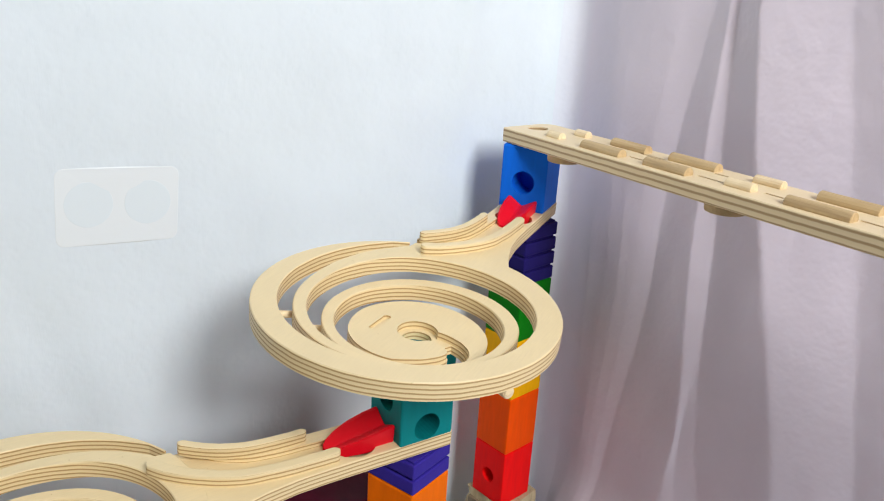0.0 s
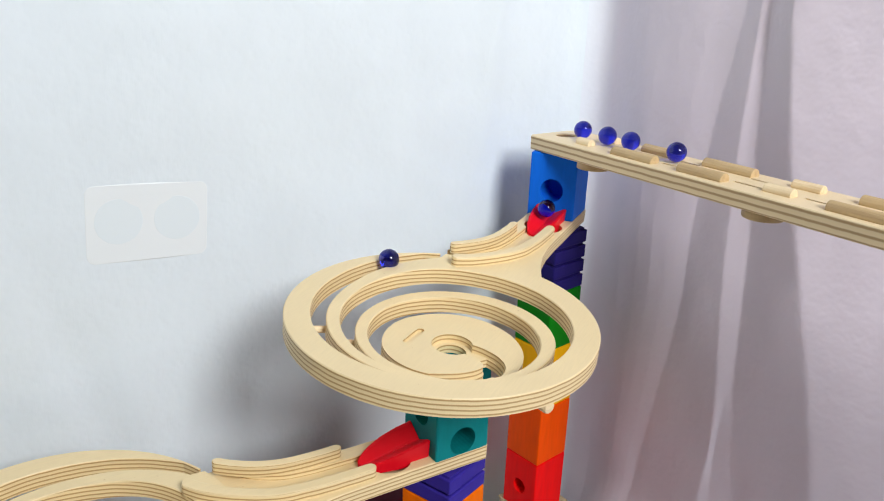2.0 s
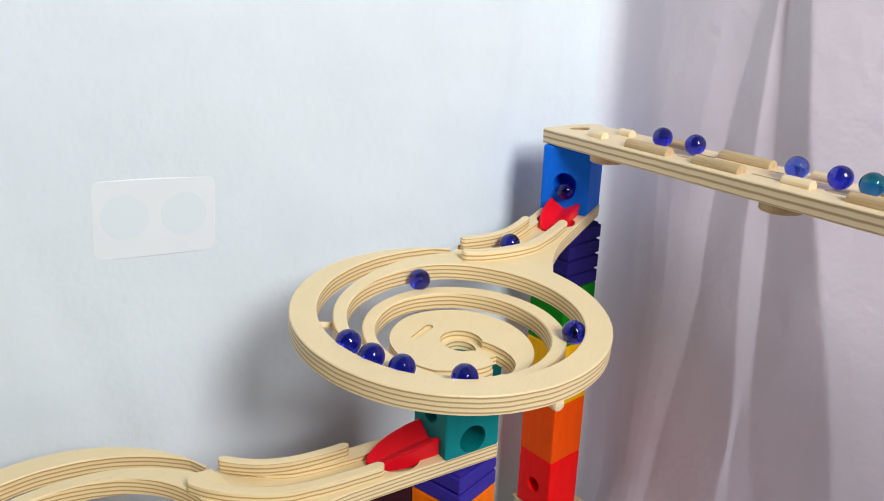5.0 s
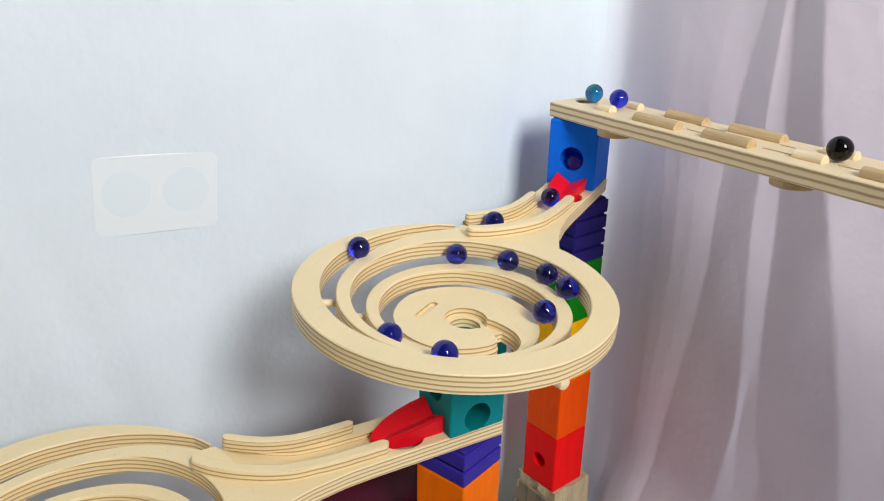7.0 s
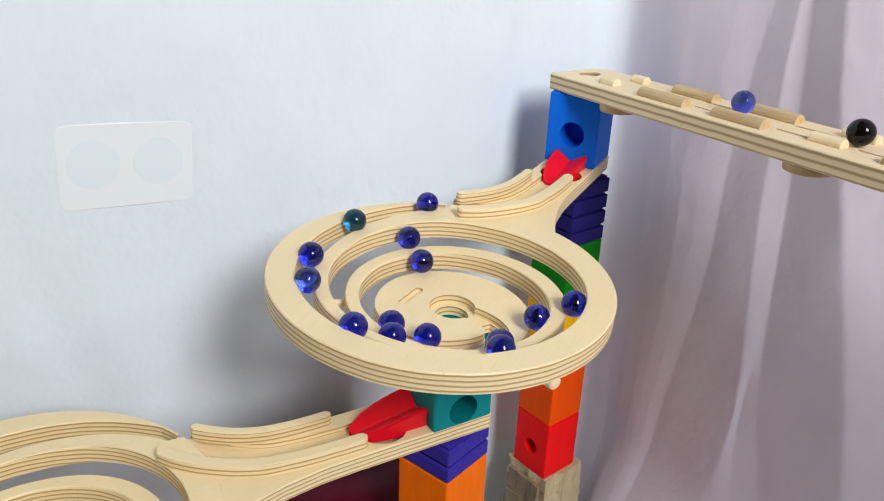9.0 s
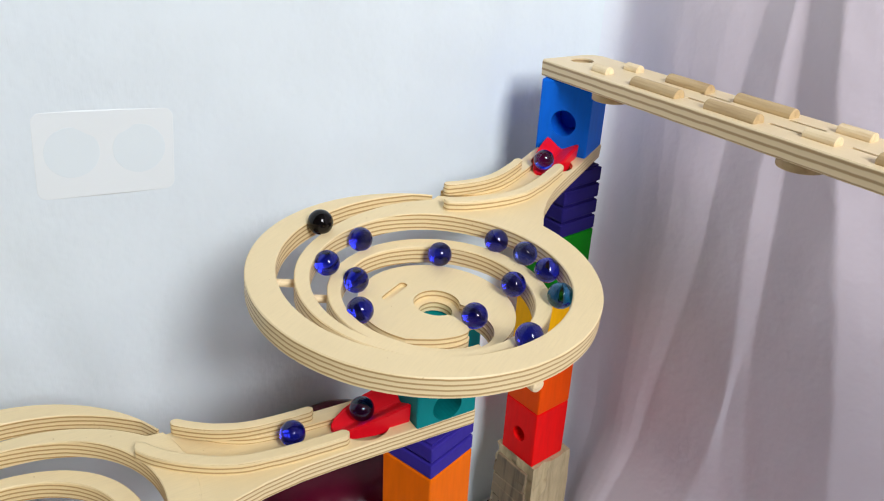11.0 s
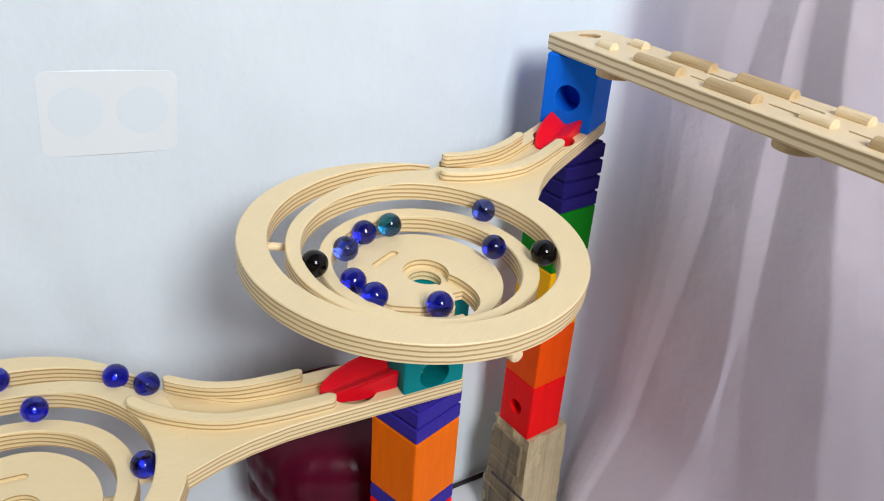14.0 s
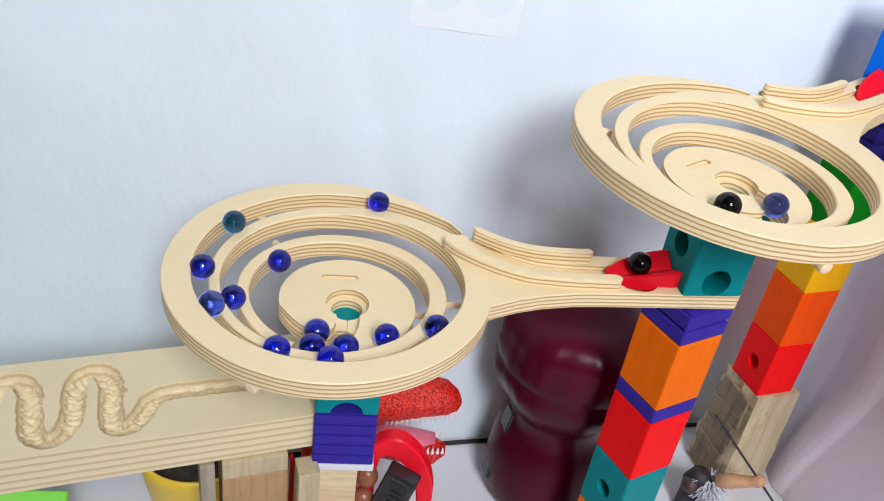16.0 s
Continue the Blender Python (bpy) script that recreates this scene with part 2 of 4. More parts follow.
def box(sx, sy, sz, bevel=0.0, m=None, segs=2):
    """Box on its base, centred in x and y."""
    bm = bmesh.new()
    bmesh.ops.create_cube(bm, size=1.0)
    bmesh.ops.transform(bm, matrix=Matrix.Translation((0, 0, sz / 2)) @ Matrix.Diagonal((sx, sy, sz, 1)), verts=bm.verts)
    if bevel:
        bmesh.ops.bevel(bm, geom=list(bm.edges), offset=bevel, segments=segs, affect="EDGES", profile=0.5)
    if m is not None:
        bmesh.ops.transform(bm, matrix=m, verts=bm.verts)
    return bm


def merge(*bms):
    out = bmesh.new()
    for b in bms:
        me = bpy.data.meshes.new("tmp")
        b.to_mesh(me)
        b.free()
        out.from_mesh(me)
        bpy.data.meshes.remove(me)
    return out


def cylinder(r, h, n=24, bevel=0.0, m=None, r2=None):
    bm = bmesh.new()
    bmesh.ops.create_cone(bm, cap_ends=True, segments=n, radius1=r, radius2=r if r2 is None else r2, depth=h)
    if bevel:
        bmesh.ops.bevel(bm, geom=[e for e in bm.edges if abs(e.verts[0].co.z - e.verts[1].co.z) < 1e-9], offset=bevel, segments=2, affect="EDGES", profile=0.5)
    if m is not None:
        bmesh.ops.transform(bm, matrix=m, verts=bm.verts)
    return bm


def lathe(profile, n=32, cap=True):
    """Turned form from (radius, height) pairs."""
    bm = bmesh.new()
    rings = [[bm.verts.new((r * math.cos(2 * math.pi * k / n), r * math.sin(2 * math.pi * k / n), z)) for k in range(n)] for r, z in profile]
    for a, b in zip(rings, rings[1:]):
        for k in range(n):
            bm.faces.new((a[k], a[(k + 1) % n], b[(k + 1) % n], b[k]))
    if cap:
        bm.faces.new(rings[0][::-1])
        bm.faces.new(rings[-1])
    return bm


def prism(outline, z0, z1, bevel=0.0):
    """Flat plate from an outline of (x, y) pairs."""
    bm = bmesh.new()
    lo = [bm.verts.new((x, y, z0)) for x, y in outline]
    hi = [bm.verts.new((x, y, z1)) for x, y in outline]
    bm.faces.new(lo[::-1])
    top = bm.faces.new(hi)
    n = len(outline)
    for k in range(n):
        bm.faces.new((lo[k], lo[(k + 1) % n], hi[(k + 1) % n], hi[k]))
    bmesh.ops.recalc_face_normals(bm, faces=bm.faces)
    if bevel:
        bmesh.ops.bevel(bm, geom=[e for e in bm.edges if e.calc_face_angle(0) > 0.6 and abs(e.verts[0].co.z - e.verts[1].co.z) < 1e-6], offset=bevel, segments=1, affect="EDGES")
    return bm


def thing(name, m, label, category, group=""):
    e = new(name)
    e.empty_display_size = 0.02
    e.matrix_basis = m
    return tagged(e, label, category, group)


def spline(ctrl, n):
    """Smooth points through control points (Catmull-Rom)."""
    p = [Vector(c) for c in ctrl]
    p = [2 * p[0] - p[1]] + p + [2 * p[-1] - p[-2]]
    out = []
    for i in range(1, len(p) - 2):
        a, b, c, d = p[i - 1:i + 3]
        for k in range(n):
            u = k / n
            out.append(0.5 * (2 * b + (c - a) * u + (2 * a - 5 * b + 4 * c - d) * u * u + (3 * b - 3 * c + d - a) * u ** 3))
    out.append(p[-2])
    return out

# ---- the setting ----
WALL_P, WALL_D, WALL_N = Vector((-0.16, 0.672, 0)), Vector((0.766, 0.643, 0)), Vector((0.643, -0.766, 0))
CORNER = 0.40          # along the back wall, where the side sheet begins


def smooth(a, b, x):
    u = min(1, max(0, (x - a) / (b - a)))
    return u * u * (3 - 2 * u)


# creases and ridges of the hanging folds: distances from the corner at rising heights, and how far each stands out
FOLD_Z = (-0.08, 0.03, 0.12, 0.20, 0.26, 0.35, 0.43, 0.52, 0.64, 1.20)
NOOK = (0.00, -0.004, -0.012, -0.020, -0.026, -0.036, -0.045, -0.058, -0.072, -0.09)
FIRST = (0.048, 0.056, 0.064, 0.074, 0.083, 0.093, 0.092, 0.098, 0.114, 0.14)


def between(f):
    return tuple(p + (q - p) * f for p, q in zip(NOOK, FIRST))


FOLDS = [((-0.40,) * 10, 0.0), (NOOK, 0.0), (between(0.30), 0.0110), (between(0.50), 0.0155), (between(0.64), 0.0168),
         (between(0.80), 0.0163), (FIRST, 0.0135),
         ((0.116, 0.132, 0.146, 0.155, 0.150, 0.138, 0.132, 0.128, 0.128, 0.155), 0.0188),
         ((0.188, 0.176, 0.166, 0.158, 0.163, 0.159, 0.154, 0.145, 0.134, 0.165), 0.0150),
         ((0.245, 0.222, 0.198, 0.180, 0.170, 0.163, 0.157, 0.147, 0.137, 0.17), 0.0138),
         ((0.330, 0.312, 0.288, 0.264, 0.250, 0.226, 0.204, 0.178, 0.155, 0.19), 0.0255),
         ((0.430, 0.398, 0.372, 0.350, 0.336, 0.317, 0.298, 0.274, 0.243, 0.26), 0.0090),
         ((0.470, 0.440, 0.420, 0.400, 0.385, 0.365, 0.345, 0.320, 0.290, 0.31), 0.0090),
         ((0.540, 0.510, 0.490, 0.470, 0.455, 0.435, 0.415, 0.390, 0.350, 0.36), 0.0010),
         ((0.640, 0.610, 0.590, 0.570, 0.555, 0.535, 0.515, 0.490, 0.450, 0.46), 0.0140),
         ((0.760, 0.740, 0.720, 0.700, 0.690, 0.670, 0.650, 0.620, 0.580, 0.58), 0.0020),
         ((2.0,) * 10, 0.0)]


@functools.lru_cache(maxsize=None)
def fold_line(z):
    return tuple(float(np.interp(z, FOLD_Z, line)) + 0.85 * h for line, h in FOLDS)


def fold_profile(v, z):
    """Flat hanging facets that meet in creases and low ridges."""
    return float(np.interp(v, fold_line(round(z, 4)), [h for _, h in FOLDS]))


def sheet_point(u, z):
    """The hung sheet: u runs along the back wall, round the corner and on along the side."""
    r = 0.03
    arc = r * math.pi / 2
    s0 = CORNER - r
    if u < s0:
        p, n = WALL_P + WALL_D * u, WALL_N
    elif u < s0 + arc:
        a = (u - s0) / r
        c = WALL_P + WALL_D * s0 + WALL_N * r
        n = WALL_N * math.cos(a) - WALL_D * math.sin(a)
        p = c - n * r
    else:
        p = WALL_P + WALL_D * CORNER + WALL_N * (r + u - s0 - arc)
        n = -WALL_D
    v = u - s0 - arc - 0.04
    w = v - 0.05 * (z - 0.3)
    f = fold_profile(v, z)
    f += 0.0022 * noise.noise((w * 12, z * 2.0, 3.0)) + 0.0010 * noise.noise((w * 26, z * 8, 8.0))
    g = 0.0030 * noise.noise((u * 5 + 0.4 * z, z * 4, 1.0)) + 0.0013 * noise.noise((u * 14, z * 6, 5.0))
    g += 0.006 * math.exp(-((u - 0.245 - 0.10 * (z - 0.5)) / 0.018) ** 2) * smooth(0.35, 0.6, z)
    g -= 0.004 * math.exp(-((u + 0.20 + 0.25 * (z - 0.45)) / 0.02) ** 2) * smooth(0.55, 0.35, z)
    foot = 0.046 * smooth(0.09, -0.07, z) * smooth(-0.06, 0.03, v)
    return p + n * (f * smooth(-0.06, 0.02, v) + g + foot), n


def build_sheet(name, u0, u1, material, label):
    bm = bmesh.new()
    n = int((u1 - u0) / (0.004 if u1 < 0.5 else 0.002))
    us = [u0 + (u1 - u0) * i / n for i in range(n + 1)]
    zs = [TABLE + 0.002 + 0.011 * j for j in range(int(1.25 / 0.011))]
    grid = []
    for u in us:
        grid.append([bm.verts.new(sheet_point(u, z)[0] + Vector((0, 0, z))) for z in zs])
    for a, b in zip(grid, grid[1:]):
        for j in range(len(zs) - 1):
            bm.faces.new((a[j], b[j], b[j + 1], a[j + 1]))
    bmesh.ops.recalc_face_normals(bm, faces=bm.faces)
    ob = link(name, bm, material, smooth=True)
    tagged(ob, label, "sheet", kind="structure")


build_sheet("backdrop", -1.1, 0.385, SHEET, "white cotton sheet hung over wall with soft creases")
build_sheet("backdrop_side", 0.385, 1.5, CURTAIN, "pale lilac sheet hanging in long loose folds")

bm = box(2.4, 1.5, 0.03, 0.003, pose(0.15, 0.25, TABLE - 0.03))
tagged(link("table_top", bm, WHITE), "plain white table top against the sheet", "table", kind="structure")
# Raised dark strip, painted in for the shade inside the gap
tagged(link("gap_shade_strip", box(2.0, 0.006, 0.0015, 0, Matrix.Translation((0, 0, TABLE + 0.001)) @ Matrix.Translation(WALL_P + WALL_N * 0.006) @ Matrix.Rotation(math.atan2(WALL_D.y, WALL_D.x), 4, "Z")), DARK), "dark strip along the table's edge, standing for the shaded gap", "trim", kind="structure")
# unseen room, added dark to limit bounce: floor, walls, ceiling, window behind the camera
tagged(link("floor", box(5, 5, 0.05, 0, pose(0.2, 0, FLOOR - 0.05)), FLOORWOOD), "unseen brown wooden floor, added to close the room", "floor", kind="structure")
tagged(link("ceiling", box(5, 5, 0.05, 0, pose(0.2, 0, FLOOR + 3.3)), WALLPAINT), "unseen dark grey ceiling, added to close the room", "ceiling", kind="structure")
for nm, sx, sy, x, y in (("wall_north", 5, 0.1, 0.2, 1.9), ("wall_west", 0.1, 2.85, -2.0, 0.42), ("wall_east", 0.1, 2.85, 2.2, 0.42)):
    tagged(link(nm, box(sx, sy, 3.3, 0, pose(x, y, FLOOR)), WALLPAINT), "unseen dark grey wall, added to limit bounce light", "wall", kind="structure")
# added wall out of view, its opening set to fit the lamp
WIN_Z, WIN_TOP = 1.34, 2.30
wb = merge(box(2.72, 0.1, 3.3, 0, pose(-0.64, -1.06, FLOOR)), box(0.85, 0.1, 3.3, 0, pose(1.825, -1.06, FLOOR)),
           box(0.68, 0.1, WIN_Z - FLOOR, 0, pose(1.06, -1.06, FLOOR)), box(0.68, 0.1, FLOOR + 3.3 - WIN_TOP, 0, pose(1.06, -1.06, WIN_TOP)))
tagged(link("wall_south", wb, WALLPAINT), "unseen dark grey wall, added with a window opening round the lamp", "wall", kind="structure")

def bore(bm_ob, cuts):
    for c in cuts:
        c.hide_render = True
    for c in cuts:
        mod = bm_ob.modifiers.new("bore", "BOOLEAN")
        mod.operation, mod.object, mod.solver = "DIFFERENCE", c, "EXACT"
    dg = bpy.context.evaluated_depsgraph_get()
    me = bpy.data.meshes.new_from_object(bm_ob.evaluated_get(dg))
    bm_ob.modifiers.clear()
    old = bm_ob.data
    bm_ob.data = me
    bpy.data.meshes.remove(old)
    for c in cuts:
        d = c.data
        bpy.data.objects.remove(c)
        bpy.data.meshes.remove(d)


# ---- marble run: frames of the two spiral trays ----
def tray_pose(cx, cy, cz, a, b, turn):
    z = Vector((-a, -b, 1)).normalized()
    x = Vector((math.cos(radians(turn)), math.sin(radians(turn)), 0))
    x = (x - z * x.dot(z)).normalized()
    y = z.cross(x)
    m = Matrix((x, y, z)).transposed().to_4x4()
    m.translation = (cx, cy, cz)
    return m


TRAY_1 = tray_pose(0.0088, 0.5306, 0.4286, -0.053, 0.0272, 69.0)
TRAY_2 = tray_pose(-0.2134, 0.3751, 0.3172, -0.0324, 0.0238, 36.5)
RADIUS, THICK = 0.1148, 0.0135
# marble track in the tray's frame: angle, radius, height of the marble's centre
TRACK = [(4.5, .1276, .0045), (15, .116, .004), (24, .111, .0035), (35, .105, .003), (46, .100, .0025), (55, .097, .002), (80, .0905, .001), (112, .0885, 0), (200, .0882, -.003), (290, .0885, -.006),
         (320, .0845, -.007), (350, .079, -.008), (385, .0735, -.009), (430, .0685, -.010), (480, .067, -.0112), (540, .0695, -.0125), (600, .0705, -.0135), (640, .067, -.0145), (680, .060, -.0155),
         (720, .0535, -.0165), (760, .0485, -.0175), (820, .046, -.0182), (880, .0485, -.019), (920, .051, -.0193), (950, .0505, -.0195), (966, .0505, -.0197), (976, .0485, -.020), (984, .044, -.0205), (990, .034, -.021), (993, .022, -.0215)]


def widen(theta, k):
    """Extra radius of the inner laps on the tail side."""
    return k * smooth(280, 350, theta) * max(0.0, math.cos(radians(theta))) ** 2


def track_at(theta, k=0.0):
    """Radius and marble height on the spiral at a running angle."""
    for (a, ra, za), (b, rb, zb) in zip(TRACK, TRACK[1:]):
        if theta <= b:
            break
    u = (theta - a) / (b - a)
    return ra + (rb - ra) * u + widen(theta, k), za + (zb - za) * u


def track_soft(theta, k=0.0):
    s = [track_at(min(max(theta + d, 4.5), 950), k) for d in (-12, -6, 0, 6, 12)]
    return sum(x[0] for x in s) / 5, sum(x[1] for x in s) / 5


def strip_mesh(t0, t1, outer, inner, top, step=2.5, thick=THICK):
    """A spiral band of plywood between two radii."""
    bm = bmesh.new()
    rings = []
    n = int((t1 - t0) / step)
    for i in range(n + 1):
        th = t0 + (t1 - t0) * i / n
        c, s = math.cos(radians(th)), math.sin(radians(th))
        ro, ri, z = outer(th), inner(th), top(th)
        b = 0.0007
        rings.append([bm.verts.new((r * c, r * s, h)) for r, h in
                      ((ri, z - b), (ri + b, z), (ro - b, z), (ro, z - b), (ro, z - thick), (ri, z - thick))])
    k = 6
    for a, b in zip(rings, rings[1:]):
        for j in range(k):
            bm.faces.new((a[j], a[(j + 1) % k], b[(j + 1) % k], b[j]))
    bm.faces.new(rings[0])
    bm.faces.new(rings[-1][::-1])
    bmesh.ops.recalc_face_normals(bm, faces=bm.faces)
    return bm


def strip_top(th):
    return 0.0 if th < 20 else -0.006 * smooth(20, 110, th) + min(0, track_soft(th)[1]) * smooth(60, 150, th) - 0.0045 * smooth(540, 604, th)


def strip_outer(th, k=0.0):
    if th < 26:
        return RADIUS
    return min(RADIUS, track_soft(th, k)[0] - 0.004)


def strip_inner(th, k=0.0):
    t = th + 360
    return min(track_soft(t, k)[0] + 0.0072, strip_outer(th, k) - 0.0016)


PLATFORM = -0.0245
WIDE = 0.009          # of the second tray


def arc_pts(cx, cy, r, a0, a1, n=10):
    return [(cx + r * math.cos(radians(a0 + (a1 - a0) * i / n)), cy + r * math.sin(radians(a0 + (a1 - a0) * i / n))) for i in range(n + 1)]


def platform_rim(run):
    """Edge of the low middle plate at a running angle of the last lap."""
    return track_soft(run)[0] - 0.0036


HOLE = Vector((0.002, -0.009, 0))
ENTRY = spline([(-0.0455, -0.0275, 0), (-0.0400, -0.0350, 0), (-0.0330, -0.0415, 0), (-0.0255, -0.0465, 0), (-0.0170, -0.0492, 0), (-0.0090, -0.0470, 0), (-0.0030, -0.0405, 0), (0.0005, -0.0320, 0), (0.0018, -0.0220, 0), (0.0020, -0.0090, 0)], 6)


def plate_outline(half, hole, slit=None):
    """Round plate with a curved way of given half width leading into its hole."""
    left, right = [], []
    for i, p in enumerate(ENTRY):
        d = (ENTRY[min(i + 1, len(ENTRY) - 1)] - ENTRY[max(i - 1, 0)]).normalized()
        n = Vector((-d.y, d.x, 0))
        h = half if slit is None or p.x < -0.006 or p.y < -0.033 else slit
        left.append(p + n * h)
        right.append(p - n * h)
    left = [q for q in left if (q - HOLE).length > hole * 1.04]
    left = [q for q in left if math.hypot(q.x, q.y) < platform_rim(math.degrees(math.atan2(q.y, q.x)) % 360 + 720) - 0.0002]
    right = [q for q in right if (q - HOLE).length > hole * 1.04 and q.x > -0.031]
    a0 = math.degrees(math.atan2(right[0].y, right[0].x)) % 360 + 360
    a1 = math.degrees(math.atan2(left[0].y, left[0].x)) % 360 + 720
    out = [(platform_rim(r) * math.cos(radians(r)), platform_rim(r) * math.sin(radians(r))) for r in [a0 + (a1 - a0 - 15.0) * i / 80 for i in range(81)]]
    out += [(q.x, q.y) for q in left]
    b0 = math.degrees(math.atan2(left[-1].y - HOLE.y, left[-1].x - HOLE.x))
    b1 = math.degrees(math.atan2(right[-1].y - HOLE.y, right[-1].x - HOLE.x))
    while b1 > b0 - 60:
        b1 -= 360
    out += arc_pts(HOLE.x, HOLE.y, hole, b0 - 3, b1 + 3, 30)
    out += [(q.x, q.y) for q in right[::-1]]
    return out


def tail_outline():
    pts = []
    pts += [(0.307, -0.0235), (0.3085, -0.022), (0.3085, 0.022), (0.307, 0.0235)]
    pts += [(0.215, 0.0235), (0.19, 0.0238), (0.165, 0.0265), (0.142, 0.0305), (0.126, 0.0395), (0.1165, 0.0490), (0.1033, 0.0482)]
    pts += [(0.109, 0.030), (0.113, 0.012), (0.1139, 0.0), (0.1135, -0.011), (0.1065, -0.0407)]
    pts += [(0.1065, -0.0410), (0.116, -0.0375), (0.130, -0.0325), (0.150, -0.0275), (0.175, -0.0243), (0.20, -0.0235)]
    return pts


def slot_cut():
    """A milled slot across the middle plate."""
    ring = arc_pts(0, 0.0105, 0.0030, 0, 180, 8) + arc_pts(0, -0.0105, 0.0030, 180, 360, 8)
    bm = prism(ring, PLATFORM - 0.0032, PLATFORM + 0.004)
    bmesh.ops.transform(bm, matrix=Matrix.Translation((-0.002, 0.0208, 0)) @ Matrix.Rotation(radians(88), 4, "Z"), verts=bm.verts)
    return bm


KNOB = -117.0


def rail(path, a, b, h, base=-0.0002):
    """A plywood bank along a line from side a to side b, with rounded ends and edges."""
    bm = bmesh.new()
    pts = [Vector(p) for p in path]
    run = [0.0]
    for p, q in zip(pts, pts[1:]):
        run.append(run[-1] + (q - p).length)
    mid, half, e = (a + b) / 2, (b - a) / 2, 0.0011
    rings = []
    for i, p in enumerate(pts):
        d = pts[min(i + 1, len(pts) - 1)] - pts[max(i - 1, 0)]
        side = Vector((0, 0, 1)).cross(d).normalized()
        gap = min(run[i], run[-1] - run[i])
        w = half if gap >= half else max(0.0012, math.sqrt(half * half - (half - gap) ** 2))
        sec = ((mid - w, base), (mid + w, base), (mid + w, h - e), (mid + w - e * 0.35, h - e * 0.35), (mid + w - e, h), (mid - w + e, h), (mid - w + e * 0.35, h - e * 0.35), (mid - w, h - e))
        rings.append([bm.verts.new(p + side * x + Vector((0, 0, z))) for x, z in sec])
    for r0, r1 in zip(rings, rings[1:]):
        for k in range(8):
            bm.faces.new((r0[k], r0[(k + 1) % 8], r1[(k + 1) % 8], r1[k]))
    bm.faces.new(rings[0][::-1])
    bm.faces.new(rings[-1])
    bmesh.ops.recalc_face_normals(bm, faces=bm.faces)
    return bm



def build_tray(m, label, shift=(0, 0, 0), k=0.0):
    t = thing("spiral_track", m, label, "marble track", "spiral trays")
    part("rim", strip_mesh(-334, 26, lambda th: strip_outer(th, k), lambda th: strip_inner(th, k), lambda th: 0.0), PLY, t)
    part("spiral_band", strip_mesh(26, 604, lambda th: strip_outer(th, k), lambda th: strip_inner(th, k), strip_top), PLY, t)
    mid = link("middle_plate", prism(plate_outline(0.0080, 0.0155), PLATFORM - 0.0065, PLATFORM), PLY)
    bore(mid, [link("cut", slot_cut(), None)])
    low = link("lower_plate", prism(plate_outline(0.0072, 0.0112, 0.0001), PLATFORM - 0.0135, PLATFORM - 0.0066), PLY)
    for ob in (mid, low):
        ob.parent = t
        ob.location = shift
    tail = link("tail_plate", prism(tail_outline(), -THICK + 0.0002, -0.0001, 0.0006), PLY)
    bore(tail, [link("cut", cylinder(0.0185, 0.019, 40, 0, Matrix.Translation((0.2290, -0.002, 0))), None),
                link("cut", rail(spline([(0.236, 0.001, 0), (0.195, 0.0015, 0), (0.170, 0.0030, 0), (0.148, 0.0075, 0), (0.128, 0.0190, 0), (0.114, 0.0330, 0), (0.104, 0.0480, 0), (0.097, 0.0600, 0)], 8), -0.0098, 0.0098, 0.02, -0.0050), None),
                link("cut", box(0.050, 0.0040, 0.02, 0, pose(0.186, -0.0035, -0.0095)), None)])
    tail.parent = t
    back = spline([(0.199, 0.0170, 0), (0.18, 0.0170, 0), (0.156, 0.0190, 0), (0.137, 0.0250, 0), (0.122, 0.0340, 0), (0.110, 0.0440, 0)], 24)
    front = spline([(0.212, -0.0138, 0), (0.19, -0.0136, 0), (0.162, -0.0120, 0), (0.136, -0.0070, 0), (0.113, 0.0055, 0), (0.097, 0.0190, 0), (0.0865, 0.0325, 0)], 24)
    part("back_rail", rail(back, -0.0042, 0.0034, 0.0088), PLY, t)
    part("front_rail", rail(front, -0.0034, 0.0056, 0.0084), PLY, t)
    # short dowels that tie the bands together from below
    for run in (122, 122 + 360, 352, 352 + 360):
        r, z = track_soft(run, k)
        c, sn = math.cos(radians(run)), math.sin(radians(run))
        mm = Matrix.Translation((c * r, sn * r, strip_top(run) - 0.0095)) @ Matrix.Rotation(radians(run), 4, "Z") @ Matrix.Rotation(radians(90), 4, "Y")
        part("dowel", cylinder(0.0027, 0.019, 12, 0.0006, mm), DOWEL, t)
    c, sn = math.cos(radians(KNOB)), math.sin(radians(KNOB))
    mm = Matrix.Translation((c * 0.105, sn * 0.105, -THICK - 0.0042)) @ Matrix.Rotation(radians(KNOB), 4, "Z") @ Matrix.Rotation(radians(90), 4, "Y")
    part("dowel", cylinder(0.0046, 0.018, 16, 0.002, mm), DOWEL, t)
    return t


build_tray(TRAY_1, "pale plywood spiral marble tray, its tail resting under blue block")
build_tray(TRAY_2, "pale plywood spiral marble tray beside the grooved plank", (0.010, -0.001, 0), WIDE)

# ---- stacked blocks ----
W = 0.048
COL_A, COL_B = (0.109, 0.7945), (0.014, 0.543)


